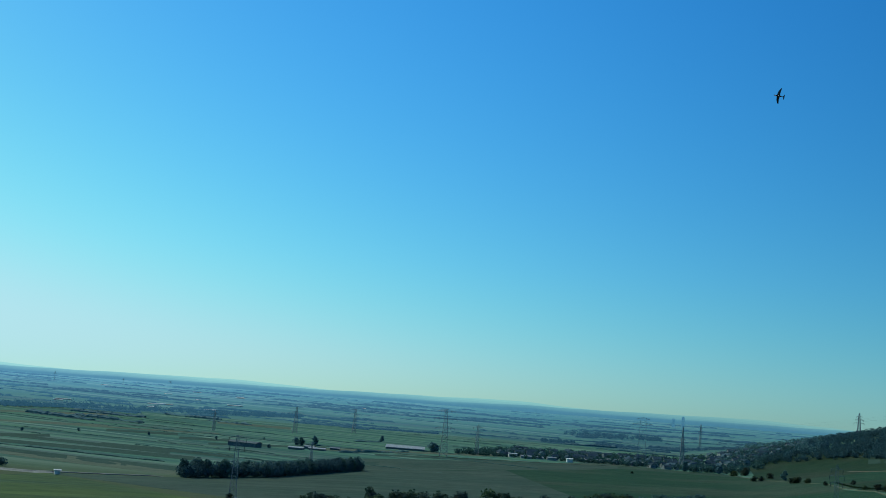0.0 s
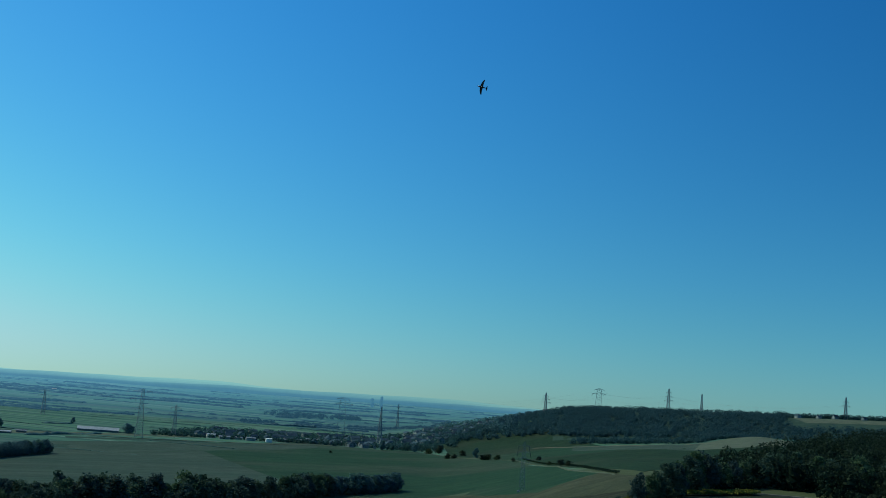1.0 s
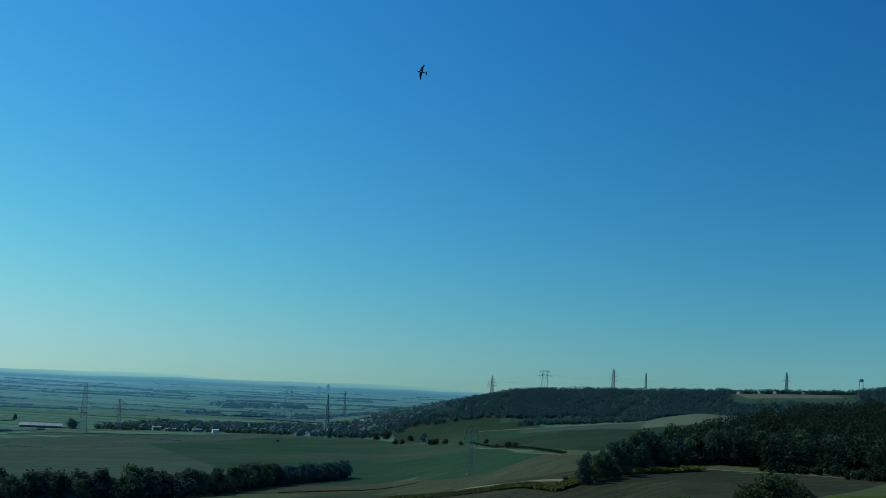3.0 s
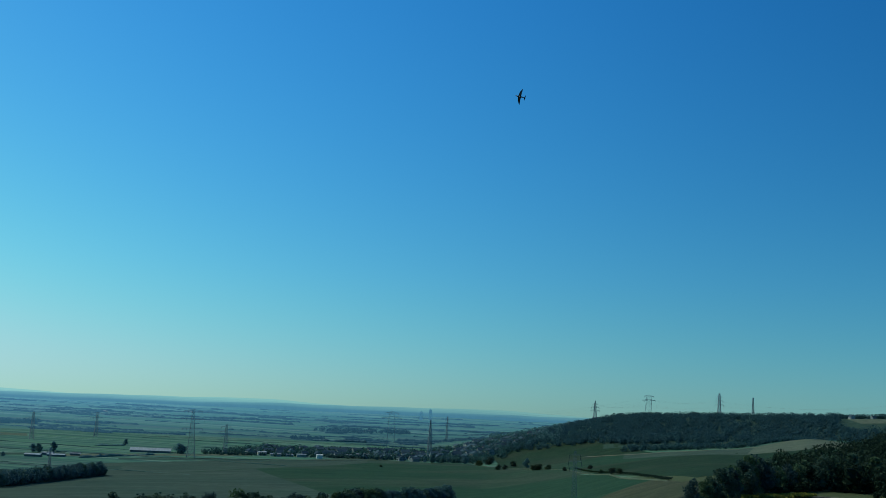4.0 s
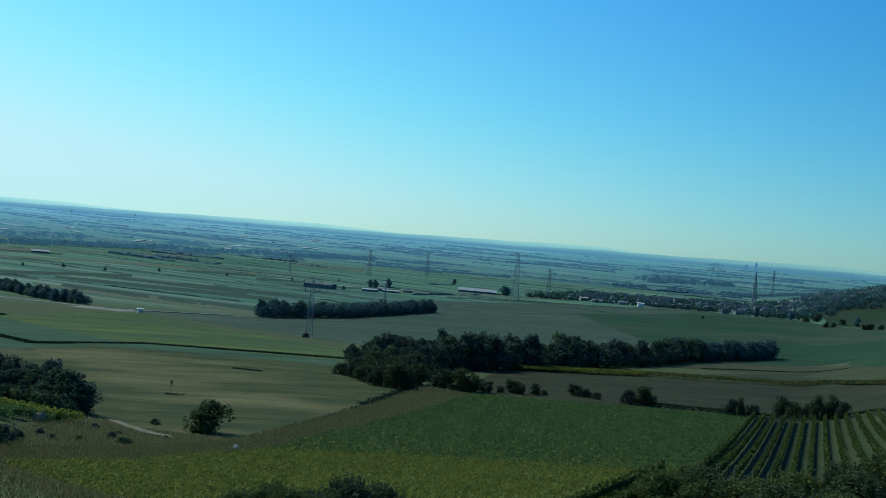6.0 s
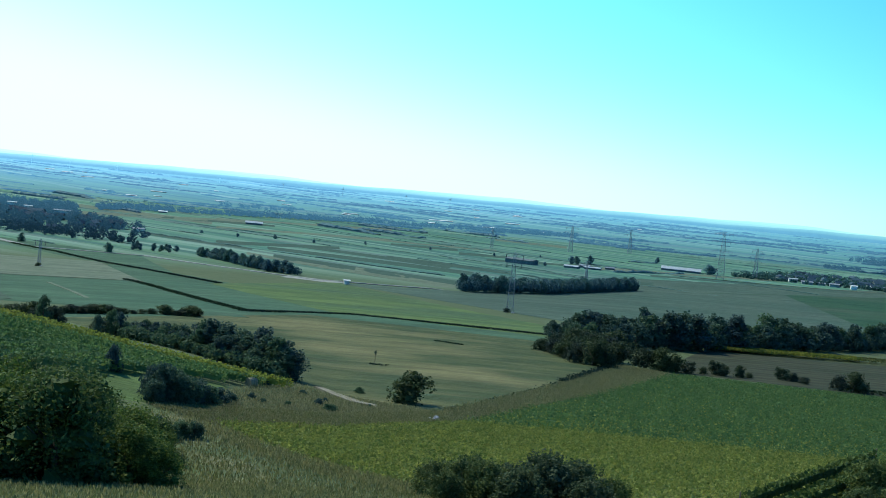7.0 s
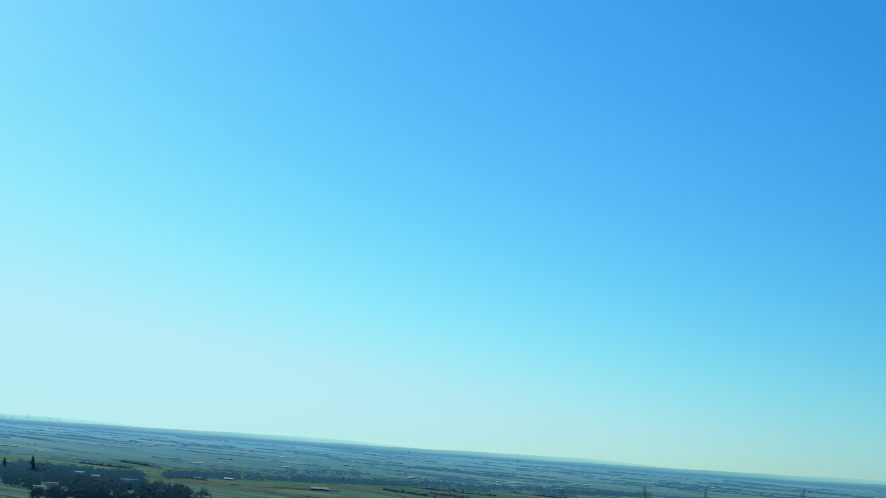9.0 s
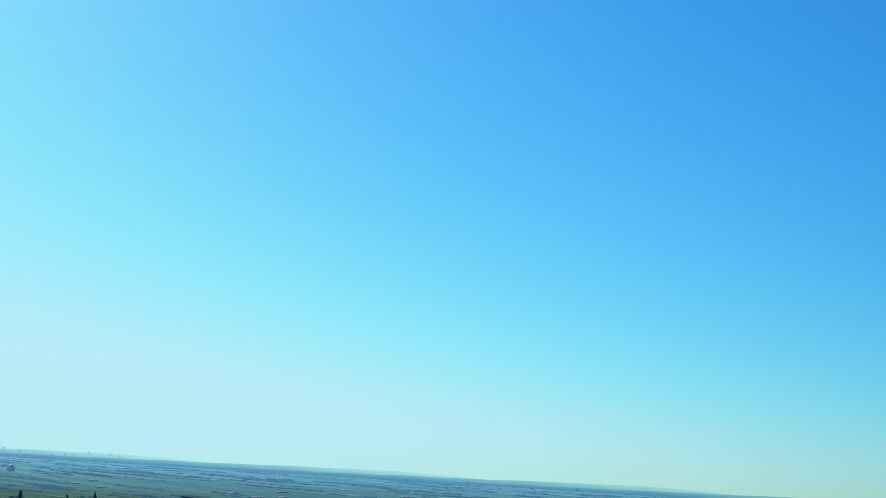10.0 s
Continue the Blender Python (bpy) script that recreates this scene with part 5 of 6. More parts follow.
def house(x, y, label, group, kind=None, turn=None, scale=1.0):
    wl, rf, win, chim, (w, l, h, p) = HOUSES[house_rng.randrange(4) if kind is None else kind]
    ob = thing("house", label, "house", group)
    part("wall", wl, None, ob)
    roof = part("roof", rf, None, ob)
    c = part("chimney", chim, None, roof)
    c.location = (w * 0.15, l * 0.2, h + w / 2 * p * 0.6)
    for k in range(3):
        q = part("window", win, None, ob)
        q.location, q.rotation_euler = (-w / 4 + k * w / 4, -l / 2 - 0.03, h * 0.55), (0, 0, 0)
    for k in range(3):
        q = part("window", win, None, ob)
        q.location, q.rotation_euler = (-w / 2 - 0.03, -l / 3 + k * l / 3, h * 0.55), (0, 0, radians(90))
    ob.matrix_world = Matrix.LocRotScale((x, y, ground(x, y)), Euler((0, 0, radians(house_rng.choice((8, 98, 20, 110, 188)) + house_rng.uniform(-8, 8) if turn is None else turn))), (scale * house_rng.uniform(0.6, 0.85),) * 3)


def village(corners, n, label, group, scale=1.0):
    a, b, c, d = corners
    spots = []
    for _ in range(n * 12):
        u, v = house_rng.random(), house_rng.random()
        x = (a[0] * (1 - u) + b[0] * u) * (1 - v) + (d[0] * (1 - u) + c[0] * u) * v
        y = (a[1] * (1 - u) + b[1] * u) * (1 - v) + (d[1] * (1 - u) + c[1] * u) * v
        if all(math.hypot(x - p, y - q) > 11 for p, q in spots):
            spots.append((x, y))
            house(x, y, label, group, scale=scale)
        if len(spots) >= n:
            break


village([(0, 1510), (230, 1520), (400, 1930), (30, 1740)], 130, "pale plastered village house with a gabled tile roof", "village houses")
village([(250, 1520), (330, 1640), (505, 1900), (340, 1880)], 75, "village house among trees below the ridge", "village houses", 1.25)
village([(-920, 1180), (-590, 1030), (-560, 850), (-1080, 1450)], 46, "pale house among the trees of the western village", "western village houses", 1.1)
for az, d in ((-26.6, 1880), (-27.4, 1890), (-28.3, 1885), (-29.0, 1890), (-30.2, 1895), (-23.8, 1860), (-25.2, 1700), (-18.8, 1640)):
    house(*polar(az, d), "house standing on the crest of the ridge", "ridge houses", 0)


def hall(x, y, w, l, h, turn, label, roof=None, wall=None, bays=8, pitch=0.22):
    """A long low farm or factory hall with a shallow roof."""
    wl, rf = house_meshes(w, l, h, pitch)
    ob = thing("hall", label, "farm building", "farm and factory halls")
    part("wall", wl, wall or M_DARKWALL, ob)
    part("roof", rf, roof or M_ROOFGREY, ob)
    for k in range(bays):
        s = Shape()
        s.box((-w / 2 - 0.08, -l / 2 + (k + 0.25) * l / bays, h * 0.5), (-w / 2 + 0.02, -l / 2 + (k + 0.55) * l / bays, h * 0.75))
        part("window", s, M_GLASS, ob)
    ob.matrix_world = pose(x, y, ground(x, y), 0, 0, turn)


hall(-109, 1472, 16, 46, 2.4, -88, "long low hall with a pale sheet roof beside a round tree", M_ROOFGREY, None, 8, 0.34)
hall(-252, 1225, 13, 31, 4, -104, "dark low hall in the fields", M_DARKWALL)
hall(-203, 1245, 9, 15, 2, -95, "low farm shed with a pale roof")
hall(-184, 1262, 8, 17, 1.8, -90, "low farm shed with a pale roof")
hall(-196, 1290, 8, 11, 2.2, -100, "small farm shed with a dim grey roof", M_ROOFDIM)
hall(-171, 1300, 7, 10, 2, -84, "small farm shed with a dim grey roof", M_ROOFDIM)
hall(-668, 1482, 12, 22, 2.2, -65, "white-roofed barn alone in the fields", M_ROOFGREY, None, 5, 0.34)
hall(-845, 1561, 8, 12, 2, -65, "white-roofed barn beside a tree belt", M_WHITE)
for x, y, w, l, h in ((36, 1502, 9, 13, 2.6), (52, 1512, 8, 10, 2.2), (67, 1502, 8, 11, 3), (110, 1532, 8, 11, 2.4), (125, 1552, 9, 14, 2.8), (150, 1598, 10, 16, 3), (168, 1570, 8, 11, 2.4), (182, 1600, 9, 13, 2.6)):
    hall(x, y, w, l, h, -84, "pale low workshop building at the village edge", M_ROOFDIM, M_WALL, 5)
hall(88, 1488, 6, 7, 4, -80, "bright white building at the village edge", M_WHITE, M_WHITE)
hall(20, 1512, 8, 10, 4, -84, "bright white building at the village edge", M_ROOFGREY, M_WHITE)
hall(-214, 597, 2.2, 2.6, 2.0, -60, "small white pump house on a gravel yard", M_WHITE, M_WHITE, 1)
for (x, y), (w, l, h) in zip(CLEARED, ((8, 10, 6), (7, 9, 5), (9, 22, 4), (6, 9, 4), (6, 10, 4), (7, 9, 4), (8, 10, 3))):
    hall(x, y, w, l, h, -56, "pale house standing clear of the trees in the western village", M_ROOFGREY if h > 4 else M_ROOFDIM, M_WHITE, 3)
far_rng = random.Random(21)
for k in range(38):
    az = far_rng.uniform(10, 42) if k < 36 else far_rng.uniform(-10, 10)
    x, y = polar(az, far_rng.uniform(2500, 4100))
    hall(x, y, far_rng.uniform(4, 8), far_rng.uniform(8, 38), far_rng.uniform(0.8, 1.6), 90 + az + far_rng.uniform(-25, 25), "distant low greenhouse or hall with a white roof", M_WHITE, M_WALL, 3)


def tower_block(az, d, top_el, w):
    x, y = polar(az, d)
    h = EYE.z + math.tan(radians(top_el)) * d - ground(x, y)
    ob = thing("tower_block", "distant grey tower block on the horizon", "tower block", "tower blocks")
    # walls and window bands glow blue to imitate haze, nothing is lit inside
    s = Shape()
    s.box((-w / 2, -w / 3, -2), (w / 2, w / 3, h))
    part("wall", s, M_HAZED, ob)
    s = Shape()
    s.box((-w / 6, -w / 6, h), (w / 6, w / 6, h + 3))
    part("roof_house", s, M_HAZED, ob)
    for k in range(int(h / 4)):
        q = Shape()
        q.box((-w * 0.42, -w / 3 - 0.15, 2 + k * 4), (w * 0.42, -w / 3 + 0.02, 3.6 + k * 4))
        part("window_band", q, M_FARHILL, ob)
    ob.matrix_world = pose(x, y, ground(x, y), 0, 0, az)


tower_block(-8.0, 4300, -0.1, 11)
tower_block(-8.43, 4300, 0.02, 10)


# sphere on legs added where there is a bright sun glint
def glint_stand_in():
    x, y = polar(40.68, 3300)
    ob = thing("glint_sphere", "glossy white sphere on legs standing in for a sun glint", "tank")
    bm = bmesh.new()
    bmesh.ops.create_uvsphere(bm, u_segments=24, v_segments=16, radius=9)
    me = bpy.data.meshes.new("tank")
    bm.to_mesh(me)
    bm.free()
    me.materials.append(M_GLOSSWHITE)
    o = new("tank", me)
    o.parent, o.location = ob, (0, 0, 10)
    for k in range(8):
        s = Shape()
        a = 2 * math.pi * k / 8
        s.tube((8.6 * math.cos(a), 8.6 * math.sin(a), -1), (8.6 * math.cos(a), 8.6 * math.sin(a), 10), 0.4, 0.4, 6)
        part("leg", s, M_CONCRETE, ob)
    ob.matrix_world = pose(x, y, ground(x, y))


glint_stand_in()


def turbine(az, d, hub_el, turn):
    # the farther turbines get paint that glows in place of haze
    paint = M_STEEL if az < 25 else M_HAZED
    x, y = polar(az, d)
    z = ground(x, y)
    h = EYE.z + math.tan(radians(hub_el)) * d - z
    ob = thing("wind_turbine", "distant pale wind turbine with three blades", "wind turbine", "wind turbines")
    s = Shape()
    s.tube((0, 0, -2), (0, 0, h), 0.42, 0.25, 10)
    part("tower", s, paint, ob)
    s = Shape()
    s.box((-0.9, -1.2, h - 0.8), (0.9, 3, h + 1))
    part("nacelle", s, paint, ob)
    n = h * 0.34
    for k in range(3):
        a = radians(turn + 120 * k)
        s = Shape()
        u, v = Vector((math.cos(a), 0, math.sin(a))), Vector((-math.sin(a), 0, math.cos(a)))
        c = Vector((0, -1.6, h))
        p = [c - v * 0.4, c + u * n * 0.2 - v * 0.9, c + u * n, c + u * n * 0.2 + v * 0.5]
        for o in (0, 0.25):
            s.quad(*[tuple(q + Vector((0, o, 0))) for q in p])
        for i in range(4):
            s.f.append((i, (i + 1) % 4, 4 + (i + 1) % 4, 4 + i))
        part("blade", s, paint, ob)
    ob.matrix_world = pose(x, y, z, 0, 0, az + 15)


for az, el, turn in ((23.08, -0.24, 30), (20.3, -0.2, 85), (17.32, -0.26, 90), (15.24, -0.2, 60), (41.1, 0.1, 20), (40.4, 0.0, 70), (39.05, -0.06, 90), (38.5, -0.05, 10), (38.1, -0.06, 50), (37.47, 0.08, 90), (36.57, 0.05, 35), (36.15, 0.02, 90), (34.3, -0.08, 75), (32.67, -0.14, 30), (30.6, -0.16, 90), (29.05, -0.3, 15), (26.0, -0.28, 40)):
    turbine(az, 4150 if az < 25 else 4300, el, turn)

# ---- near plants ----
NEAR_TREES = [tree_meshes(s, 8, w, 6500, 0.12, 26, -0.04, 24) for s, w in ((31, 3.6), (32, 3.0), (33, 4.0))]
NEAR_BUSHES = [tree_meshes(s, 4, 2.5, 4200, 0.1, 20, -0.06, 34) for s in (41, 42, 45)]
for _, me in NEAR_TREES:
    me.materials[0] = M_LEAFNEAR
for _, me in NEAR_BUSHES:
    me.materials[0] = M_SCRUB


HEDGE_BUSHES = [tree_meshes(s, 4, 2.5, 2600, 0.14, 18, -0.06) for s in (43, 44)]
for _, me in HEDGE_BUSHES:
    me.materials[0] = M_LEAF


def near_plant(x, y, h, wide, label, bush):
    trunk, crown = tree_rng.choice((HEDGE_BUSHES if x < -45 else NEAR_BUSHES) if bush else NEAR_TREES)
    ob = thing("bush" if bush else "tree", label, "bush" if bush else "tree", "plants of the near slope")
    part("trunk", trunk, None, ob)
    part("crown", crown, None, ob)
    s = h / (4 if bush else 8)
    ob.matrix_world = Matrix.LocRotScale((x, y, ground(x, y)), Euler((0, 0, tree_rng.uniform(0, 6.3))), (s * wide, s * wide, s))


thicket = random.Random(17)
for k in range(54):
    az, d = (thicket.uniform(26.5, 42), thicket.uniform(72, 112)) if k < 44 else (thicket.uniform(34, 40), thicket.uniform(104, 116))
    h = float(np.interp(az, [26.5, 27.3, 27.8, 28.6, 29.7, 31.3, 32.5, 36, 42], [0.9, 2.2, 3.4, 4.6, 5.8, 6.8, 7.2, 6.6, 6.6])) * thicket.uniform(0.75, 1.08)
    near_plant(*polar(az, d), h, 1.25, "leafy green tree in a thicket on the near slope", False)
for x, y, h, w in ((-25, 96, 2.8, 1.3), (-22, 95, 3.6, 1.2), (-19, 97, 3.2, 1.3), (-16, 96, 4.4, 1.2), (-14, 98, 4.0, 1.3), (-11, 100, 3.0, 1.2), (-23, 91, 2.4, 1.3), (-17, 91, 3.2, 1.3), (-12, 93, 3.0, 1.3), (-20, 93, 3.4, 1.2)):
    near_plant(x, y, h, w, "scrubby green bush with upright young shoots", True)
for x, y, h, w in ((-65, 121, 3.4, 0.8), (-64, 122, 3.6, 0.9), (-63, 120, 4.0, 0.8), (-62, 121, 3.4, 1.0), (-61, 122, 3.0, 1.1), (-61, 124, 2.6, 1.2), (-60, 125, 2.1, 1.3), (-60, 128, 1.7, 1.4), (-60, 131, 1.0, 1.7), (-64, 125, 2.8, 1.1), (-62, 127, 2.0, 1.2), (-63, 118, 2.4, 1.0), (-53, 103, 1.5, 1.3), (-53, 105, 1.6, 1.3), (-52, 106, 1.6, 1.2), (-56, 106, 1.4, 1.2), (-74, 128, 3.1, 0.65), (-55, 147, 0.9, 1.3), (-52, 143, 1.0, 1.9), (-60, 137, 0.8, 1.4), (-58, 136, 0.6, 1.8), (-56, 139, 0.6, 1.8)):
    near_plant(x, y, h, w, "dark scrubby bush on the vineyard spur", True)
for x, y, h, w in ((12, 134, 4, 1.4), (17, 138, 4.4, 1.4), (22, 136, 4, 1.5), (27, 139, 4.6, 1.4), (33, 142, 4.6, 1.4), (38, 146, 4, 1.4), (16, 128, 4, 1.5), (24, 128, 4.5, 1.5), (32, 132, 4.5, 1.5), (40, 138, 5, 1.5), (20, 120, 4, 1.5), (28, 120, 4, 1.5), (10, 122, 2.6, 1.3), (46, 152, 4, 1.4)):
    near_plant(x, y, h, w, "scrubby olive bush below the vineyard", True)


# ---- vineyards ----
def vine_row(x0, y0, x1, y1, seed, h=1.8, leaf=0.2, per=12, group="vineyard rows", leaves=M_VINE):
    rng = np.random.default_rng(seed)
    length = math.hypot(x1 - x0, y1 - y0)
    n = int(length * per)
    u = rng.random(n)
    px, py = x0 + (x1 - x0) * u, y0 + (y1 - y0) * u
    ux, uy = (x1 - x0) / length, (y1 - y0) / length
    off = rng.normal(0, 0.16, n)
    px, py = px - uy * off, py + ux * off
    pz = terrain(px, py) + h * (0.3 + 0.72 * rng.random(n))
    s = Shape()
    c = np.stack([px, py, pz], 1)
    a, b = rng.normal(size=(n, 3)), rng.normal(size=(n, 3))
    a /= np.linalg.norm(a, axis=1)[:, None]
    b = np.cross(a, b)
    b /= np.linalg.norm(b, axis=1)[:, None]
    k = leaf * (0.6 + 0.8 * rng.random((n, 1)))
    s.v = np.stack([c - a * k, c + b * k, c + a * k, c - b * k], 1).reshape(-1, 3).tolist()
    s.f = [(4 * i, 4 * i + 1, 4 * i + 2, 4 * i + 3) for i in range(n)]
    m = max(2, int(length / 4))
    for i in range(m + 1):
        v = 0.02 + 0.96 * i / m
        x, y = x0 + (x1 - x0) * v, y0 + (y1 - y0) * v
        z = ground(x, y)
        j = len(s.v)
        s.v += [(x - uy * 0.16, y + ux * 0.16, z + 0.35 * h), (x - uy * 0.12, y + ux * 0.12, z + 0.7 * h), (x + uy * 0.12, y - ux * 0.12, z + 0.7 * h), (x + uy * 0.16, y - ux * 0.16, z + 0.35 * h)]
        if i:
            s.f += [(j - 4 + q, j + q, j + q + 1, j - 3 + q) for q in range(3)]
    ob = thing("vine_row", "trellised row of green grapevines on the slope", "vine row", group)
    part("foliage", s, leaves, ob)
    for x, y in ((x0, y0), (x1, y1)) if group == "vineyard rows" else ():
        t = Shape()
        t.tube((x, y, ground(x, y) - 0.4), (x, y, ground(x, y) + h + 0.25), 0.09, 0.08, 6)
        part("end_post", t, M_TRACK, ob)


for k in range(30):
    x = 50 + 2.4 * k
    y, run = math.sqrt(322 ** 2 - x * x), 150 if k < 16 else 112
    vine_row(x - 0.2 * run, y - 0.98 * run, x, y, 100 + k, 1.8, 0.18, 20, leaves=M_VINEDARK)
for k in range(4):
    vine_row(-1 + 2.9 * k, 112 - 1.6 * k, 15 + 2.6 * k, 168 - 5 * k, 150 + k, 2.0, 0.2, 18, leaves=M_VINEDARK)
# the crest rows take the brighter copy, sunlight painted into the leaves
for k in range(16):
    vine_row(-106 + 1.3 * k, 140 - 2.4 * k, -60.5 - 0.9 * k - thicket.uniform(0, 2), 156 - 2.35 * k, 200 + k, 1.6, 0.14, 60, "vineyard rows on the spur", M_VINELIT if k < 3 else M_VINE)


# ---- crops and grasses ----
def tufts(name, corners, n, size, mat, label, seed, height, upright=0.0, power=1.0):
    """Leaves of a crop strewn over a plot; upright: grass blades."""
    rng = np.random.default_rng(seed)
    a, b, c, d = [np.array(p, float) for p in corners]
    u, v = rng.random((n, 1)), rng.random((n, 1)) ** power
    p = a * (1 - u) * (1 - v) + b * u * (1 - v) + c * u * v + d * (1 - u) * v + rng.normal(0, 0.7, (n, 2))
    z = terrain(p[:, 0], p[:, 1]) + height * (0.75 + 0.5 * rng.random(n))
    q = np.column_stack([p, z])
    e, f = rng.normal(size=(n, 3)), rng.normal(size=(n, 3))
    if upright:
        e = e * 0.25 + [0, 0, 1]
    e /= np.linalg.norm(e, axis=1)[:, None]
    f = np.cross(e, f)
    f /= np.linalg.norm(f, axis=1)[:, None]
    k = size * (0.6 + 0.8 * rng.random((n, 1)))
    g = k * (upright if upright else 0.7)
    s = Shape()
    s.v = np.stack([q - e * k, q + f * g, q + e * k, q - f * g], 1).reshape(-1, 3).tolist()
    s.f = [(4 * i, 4 * i + 1, 4 * i + 2, 4 * i + 3) for i in range(n)]
    return tagged(new(name, s.mesh(name, mat)), label, "crop", kind="stuff")


M_CROPLEAF = leaf_material("crop_leaves", (0.060, 0.122, 0.040), (0.104, 0.168, 0.056), 0.05, 0.4)
M_BLADE = leaf_material("grass_blades", (0.135, 0.146, 0.063), (0.310, 0.274, 0.146), 0.05)
M_RIPELEAF = leaf_material("ripening_leaves", (0.101, 0.145, 0.030), (0.259, 0.270, 0.066), 0.05, 0.4)
tufts("crop_leaves", [(-54, 115), (-36, 146), (16, 167), (6, 84)], 80000, 0.16, M_RIPELEAF, "yellowing leaves of the near crop", 301, 0.45)
tufts("crop_leaves", [(-36, 146), (-21, 293), (48, 317), (21, 168)], 80000, 0.2, M_CROPLEAF, "dense leaves of the green crop", 302, 0.45)
tufts("grass", [(-62, 116), (-41, 156), (-36, 146), (-54, 115)], 30000, 0.17, M_BLADE, "tall dry grass between the fields", 303, 0.3, 0.3)
tufts("grass", [(-41, 156), (-34, 302), (-21, 293), (-36, 146)], 34000, 0.2, M_BLADE, "tall dry grass beside the meadow", 305, 0.3, 0.3)
tufts("grass", [(-62, 116), (-41, 156), (-36, 146), (-54, 115)], 9000, 0.2, M_HAY, "green grass among the dry stalks", 321, 0.3, 0.35)
tufts("grass", [(-41, 156), (-34, 302), (-21, 293), (-36, 146)], 12000, 0.24, M_HAY, "green grass among the dry stalks", 322, 0.3, 0.35)
tufts("grass", [(-84, 40), (-60, 116), (6, 84), (8, 42)], 26000, 0.2, M_HAY, "rough green grass on the near slope", 323, 0.25, 0.35)
tufts("grass", [(-84, 40), (-60, 116), (6, 84), (8, 42)], 46000, 0.17, M_BLADE, "tall dry grass on the near slope", 304, 0.3, 0.22)
tufts("grass", [(-66, 165), (-41, 156), (-46, 140), (-62, 118)], 20000, 0.17, M_BLADE, "dry brown grass below the dirt track", 312, 0.25, 0.3)
tufts("grass", [(-54, 115), (6, 84), (2, 80), (-56, 111)], 7000, 0.2, M_BLADE, "ragged grass at the edge of the crop", 313, 0.25, 0.3)
tufts("crop_leaves", [(-36, 146), (20, 168), (48, 316), (-21, 293)], 12000, 0.18, M_RIPELEAF, "yellowing leaves creeping into the green crop", 308, 0.5, 0, 5)
for k, (p, q) in enumerate((((-20, 411), (0, 423)), ((0, 423), (31, 446)), ((31, 446), (104, 482)), ((104, 482), (117, 392)), ((117, 392), (120, 348)), ((120, 344), (149, 366)), ((149, 366), (190, 392)))):
    wide = 13 if k < 3 else 6
    tufts("sunflowers", [p, q, (q[0], q[1] + wide), (p[0], p[1] + wide)], 5200, 0.4, M_SUNFLOWER, "strip of yellowing sunflowers beside the field", 310 + k, 1.2)


def bank(pts, seed, label, h=1.0, width=2.5, dense=14):
    for k, (p, q) in enumerate(zip(pts, pts[1:])):
        n = int(math.hypot(q[0] - p[0], q[1] - p[1]) * dense)
        tufts("weeds", [p, q, (q[0], q[1] + width), (p[0], p[1] + width)], n, 0.26, M_WOODLEAF, label, seed + k, h)


bank([(-250, 435), (-234, 421), (-153, 338), (-133, 375), (-68, 388)], 330, "dark weedy bank between the fields", 0.45, 2.5, 60)
bank([(-461, 661), (-400, 618), (-331, 553), (-229, 477)], 340, "dark weedy bank in the pale field", 0.5, 2.5, 60)
bank([(-36, 292), (-37, 262), (-38, 235)], 350, "weedy edge beside the dry meadow", 0.3, 1.6, 18)
bank([(-38, 235), (-39, 205), (-40, 180)], 352, "thin weedy edge beside the dry meadow", 0.2, 1.2, 5)
bank([(178, 500), (238, 735), (268, 870), (318, 1168)], 360, "dark weeds along the field track", 1.0, 4)
bank([(62, 543), (108, 592), (139, 613)], 364, "dark weedy line between two fields", 0.3, 1.6, 20)
bank([(20, 318), (50, 322), (85, 318), (125, 303)], 370, "rough weeds under the field hedge", 0.7, 3, 40)

for x, y, h in ((146, 1332, 2), (226, 1493, 10), (241, 1506, 8), (266, 1487, 9), (276, 1444, 5), (293, 1465, 7), (274, 1322, 4.6), (282, 1325, 4), (305, 1389, 5), (305, 1323, 8.5), (300, 1244, 5), (295, 1246, 4.4), (306, 1226, 4), (302, 1149, 3), (316, 1107, 3), (267, 876, 3.6), (255, 818, 3.2), (280, 950, 2.4)):
    tree(x, y, h * 1.3, "round bush along the field track", "bushes along the track", 1.3, bush=h < 8, name="bush" if h < 8 else "tree")


def sapling():
    x, y = -73, 224
    ob = thing("sapling", "thin young tree standing alone in the meadow", "tree")
    s = Shape()
    s.tube((0, 0, -0.3), (0, 0, 2.4), 0.07, 0.04, 6)
    part("trunk", s, M_BARK, ob)
    s = Shape()
    s.leaf_cloud(np.random.default_rng(8), (0, 0, 2.4), (0.3, 0.3, 0.4), 60, 0.1)
    part("crown", s, M_LEAF, ob)
    ob.matrix_world = pose(x, y, ground(x, y))


sapling()


# ---- small things of the near slope and the meadow ----
for x, y, h in ((-65, 153, 0.9), (-60, 154, 0.7), (-56, 152, 0.6), (-57, 169, 1.0), (-50, 153, 0.5)):
    near_plant(x, y, h, 1.5, "low dark bush beside the dirt track", True)
bank([(-83, 304), (-76, 301)], 390, "dark patch of weeds in the dry meadow", 0.25, 1.2, 22)
# dark leaves laid on the grass in place of the sapling's cast shadow
bank([(-74, 222), (-71, 223)], 394, "dark leaf patch laid as the shadow of the sapling", 0.2, 0.8, 18)
for x, y, h in ((-967, 1146, 21), (-927, 1179, 18), (-903, 1198, 22)):
    tree(x, y, h, "tall narrow poplar over the western village", "poplars of the western village", 0.5, 2)
tree(-39, 392, 13.6, "slender tree standing over the grove", GROVE, 0.75, 4)


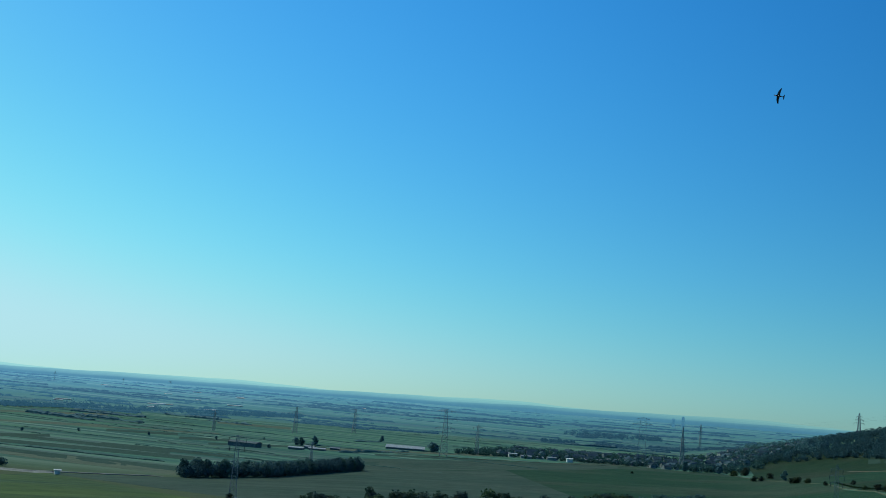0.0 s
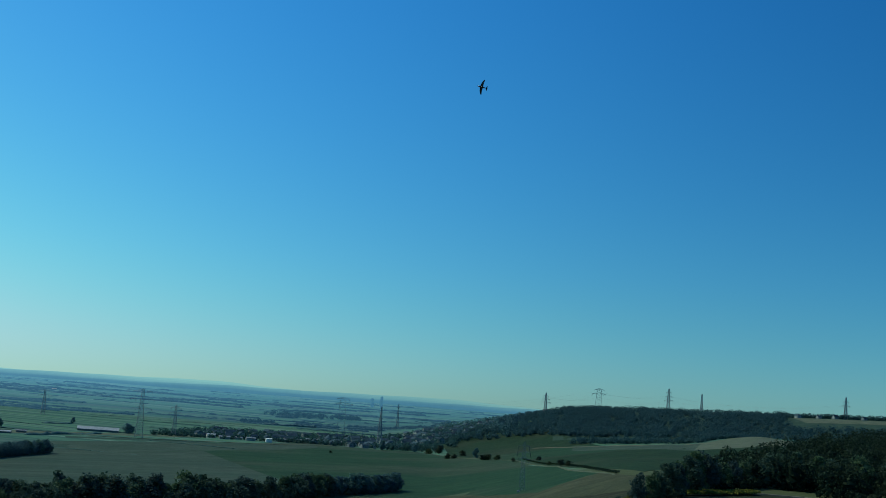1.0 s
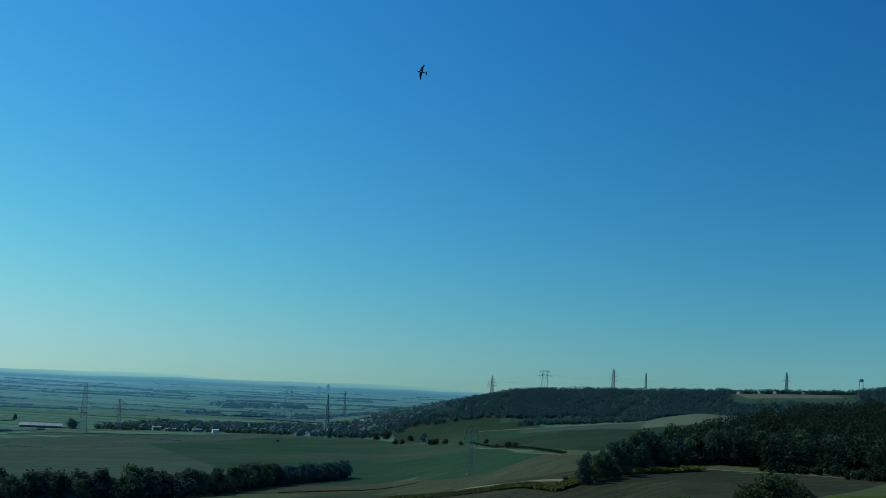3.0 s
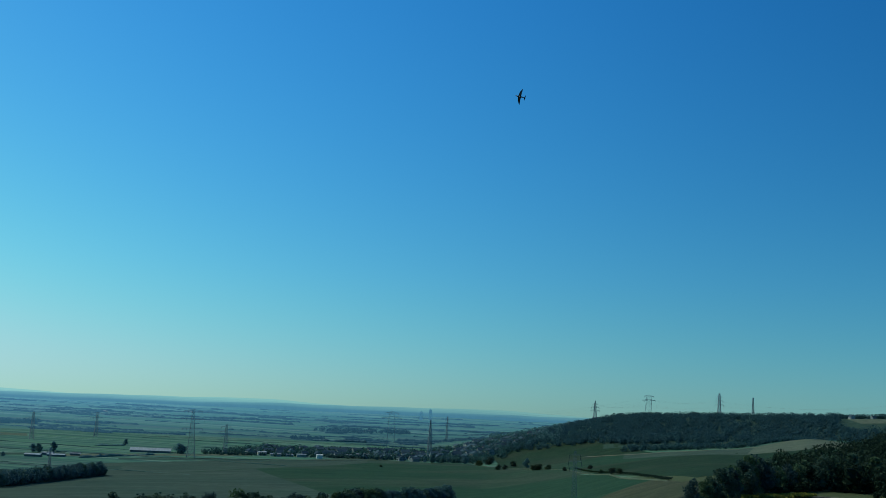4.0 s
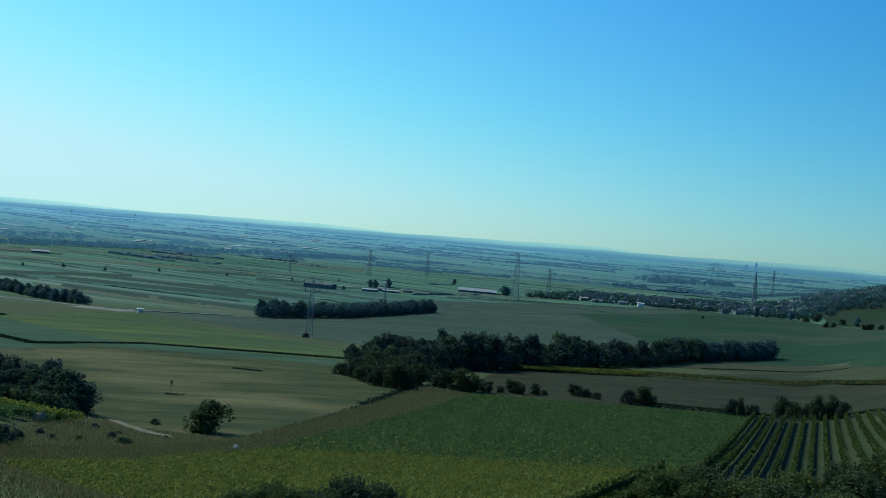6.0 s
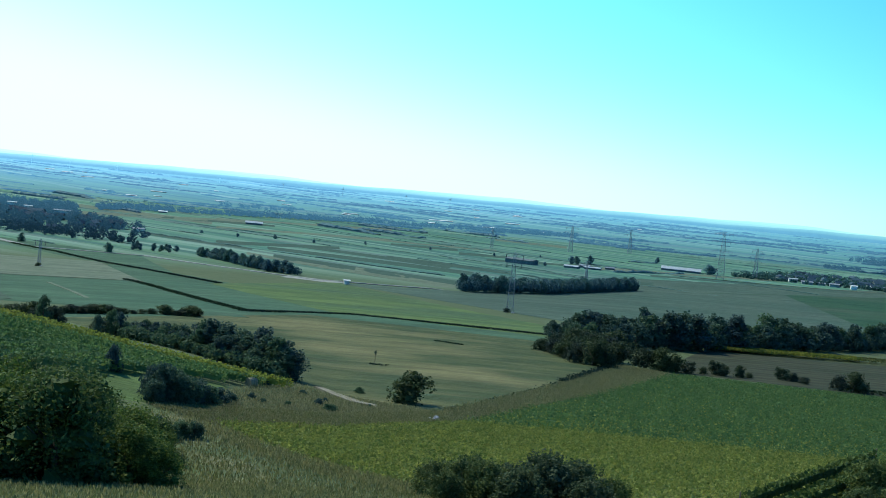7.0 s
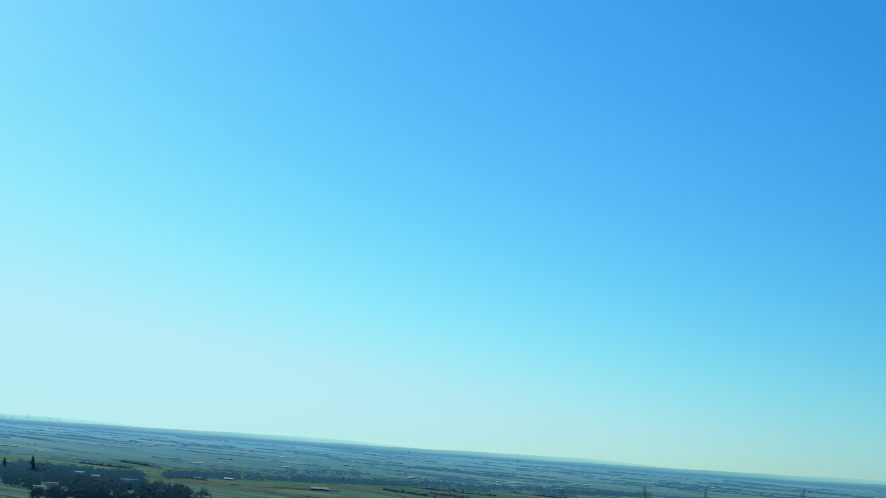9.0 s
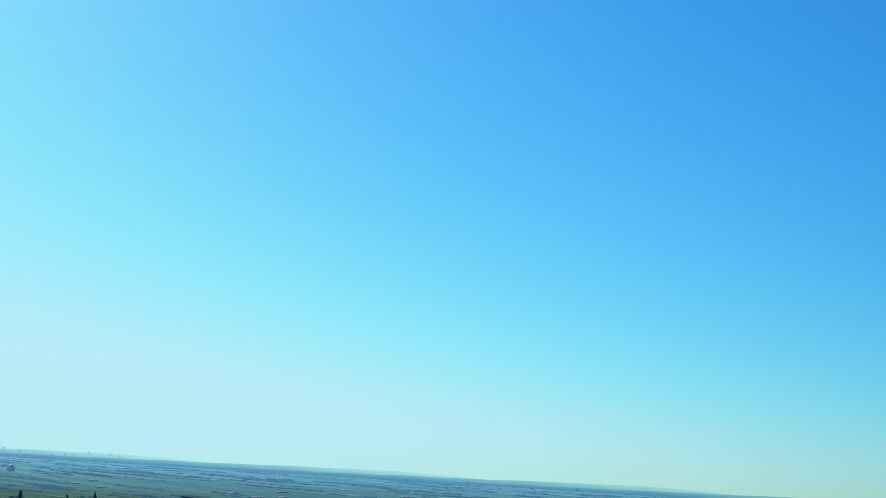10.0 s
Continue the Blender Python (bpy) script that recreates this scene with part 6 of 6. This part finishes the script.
def stone_heap():
    x, y = -39, 147
    ob = thing("stone_heap", "small heap of pale field stones in dry grass", "stones")
    rng = np.random.default_rng(77)
    for k in range(9):
        s = Shape()
        r = rng.uniform(0.18, 0.42)
        s.blob(rng, (rng.normal(0, 0.6), rng.normal(0, 0.4), r * 0.6 + 0.15), (r, r * 0.8, r * 0.7), 0.3)
        part("stone", s, M_STONE, ob)
    ob.matrix_world = pose(x, y, ground(x, y))


def straw_bale():
    x, y = -65, 148
    ob = thing("straw_bale", "round pale straw bale among the bushes", "bale")
    s = Shape()
    s.tube((-0.6, 0, 0.6), (0.6, 0, 0.6), 0.65, 0.65, 20)
    part("straw", s, M_STRAW, ob)
    for q in (-0.4, 0, 0.4):
        t = Shape()
        t.tube((q - 0.03, 0, 0.6), (q + 0.03, 0, 0.6), 0.665, 0.665, 20)
        part("twine", t, M_TRACK, ob)
    ob.matrix_world = pose(x, y, ground(x, y), 0, 0, 60)


stone_heap()
straw_bale()

# ---- the model aircraft, in flight ----
def model_aircraft():
    az, el, d = radians(-12.0), radians(14.85), 125
    at = EYE + Vector((-math.sin(az) * math.cos(el), math.cos(az) * math.cos(el), math.sin(el))) * d
    ob = thing("model_aircraft", "dark radio-controlled model aircraft banking in flight", "model aircraft")

    def surface(name, pts, thick):
        s = Shape()
        for o in (-thick, thick):
            s.v += [(x, y, z + o * k) for x, y, z, k in pts]
        n = len(pts)
        s.f = [tuple(range(n - 1, -1, -1)), tuple(range(n, 2 * n))] + [(i, (i + 1) % n, n + (i + 1) % n, n + i) for i in range(n)]
        part(name, s, M_BLACK, ob)

    s = Shape()
    for a, b, r0, r1 in ((-0.5, -0.42, 0.02, 0.05), (-0.42, -0.1, 0.05, 0.07), (-0.1, 0.2, 0.07, 0.06), (0.2, 0.55, 0.06, 0.025)):
        s.tube((0, a, 0), (0, b, 0), r0, r1, 10)
    part("fuselage", s, M_BLACK, ob, smooth_shade=True)
    for side in (-1, 1):
        surface("wing", [(0, -0.22, 0, 1), (side * 0.45, -0.14, 0.03, 1), (side * 0.78, 0.03, 0.09, 0.5), (side * 0.78, 0.12, 0.09, 0.5), (side * 0.4, 0.08, 0.03, 1), (0, 0.1, 0, 1)], 0.018)
        surface("tailplane", [(0, 0.42, 0.01, 1), (side * 0.24, 0.5, 0.02, 1), (side * 0.24, 0.56, 0.02, 1), (0, 0.55, 0.01, 1)], 0.008)
    s = Shape()
    for x in (-0.008, 0.008):
        s.quad((x, 0.38, 0.02), (x, 0.56, 0.02), (x, 0.58, 0.26), (x, 0.5, 0.26))
    s.f += [(i, (i + 1) % 4, 4 + (i + 1) % 4, 4 + i) for i in range(4)]
    part("fin", s, M_BLACK, ob)
    belly_on = Matrix(((0, 1, 0, 0), (0, 0, 1, 0), (1, 0, 0, 0), (0, 0, 0, 1)))
    ob.matrix_world = Matrix.Translation(at) @ pose(0, 0, 0, 15, 14, -22) @ belly_on


model_aircraft()
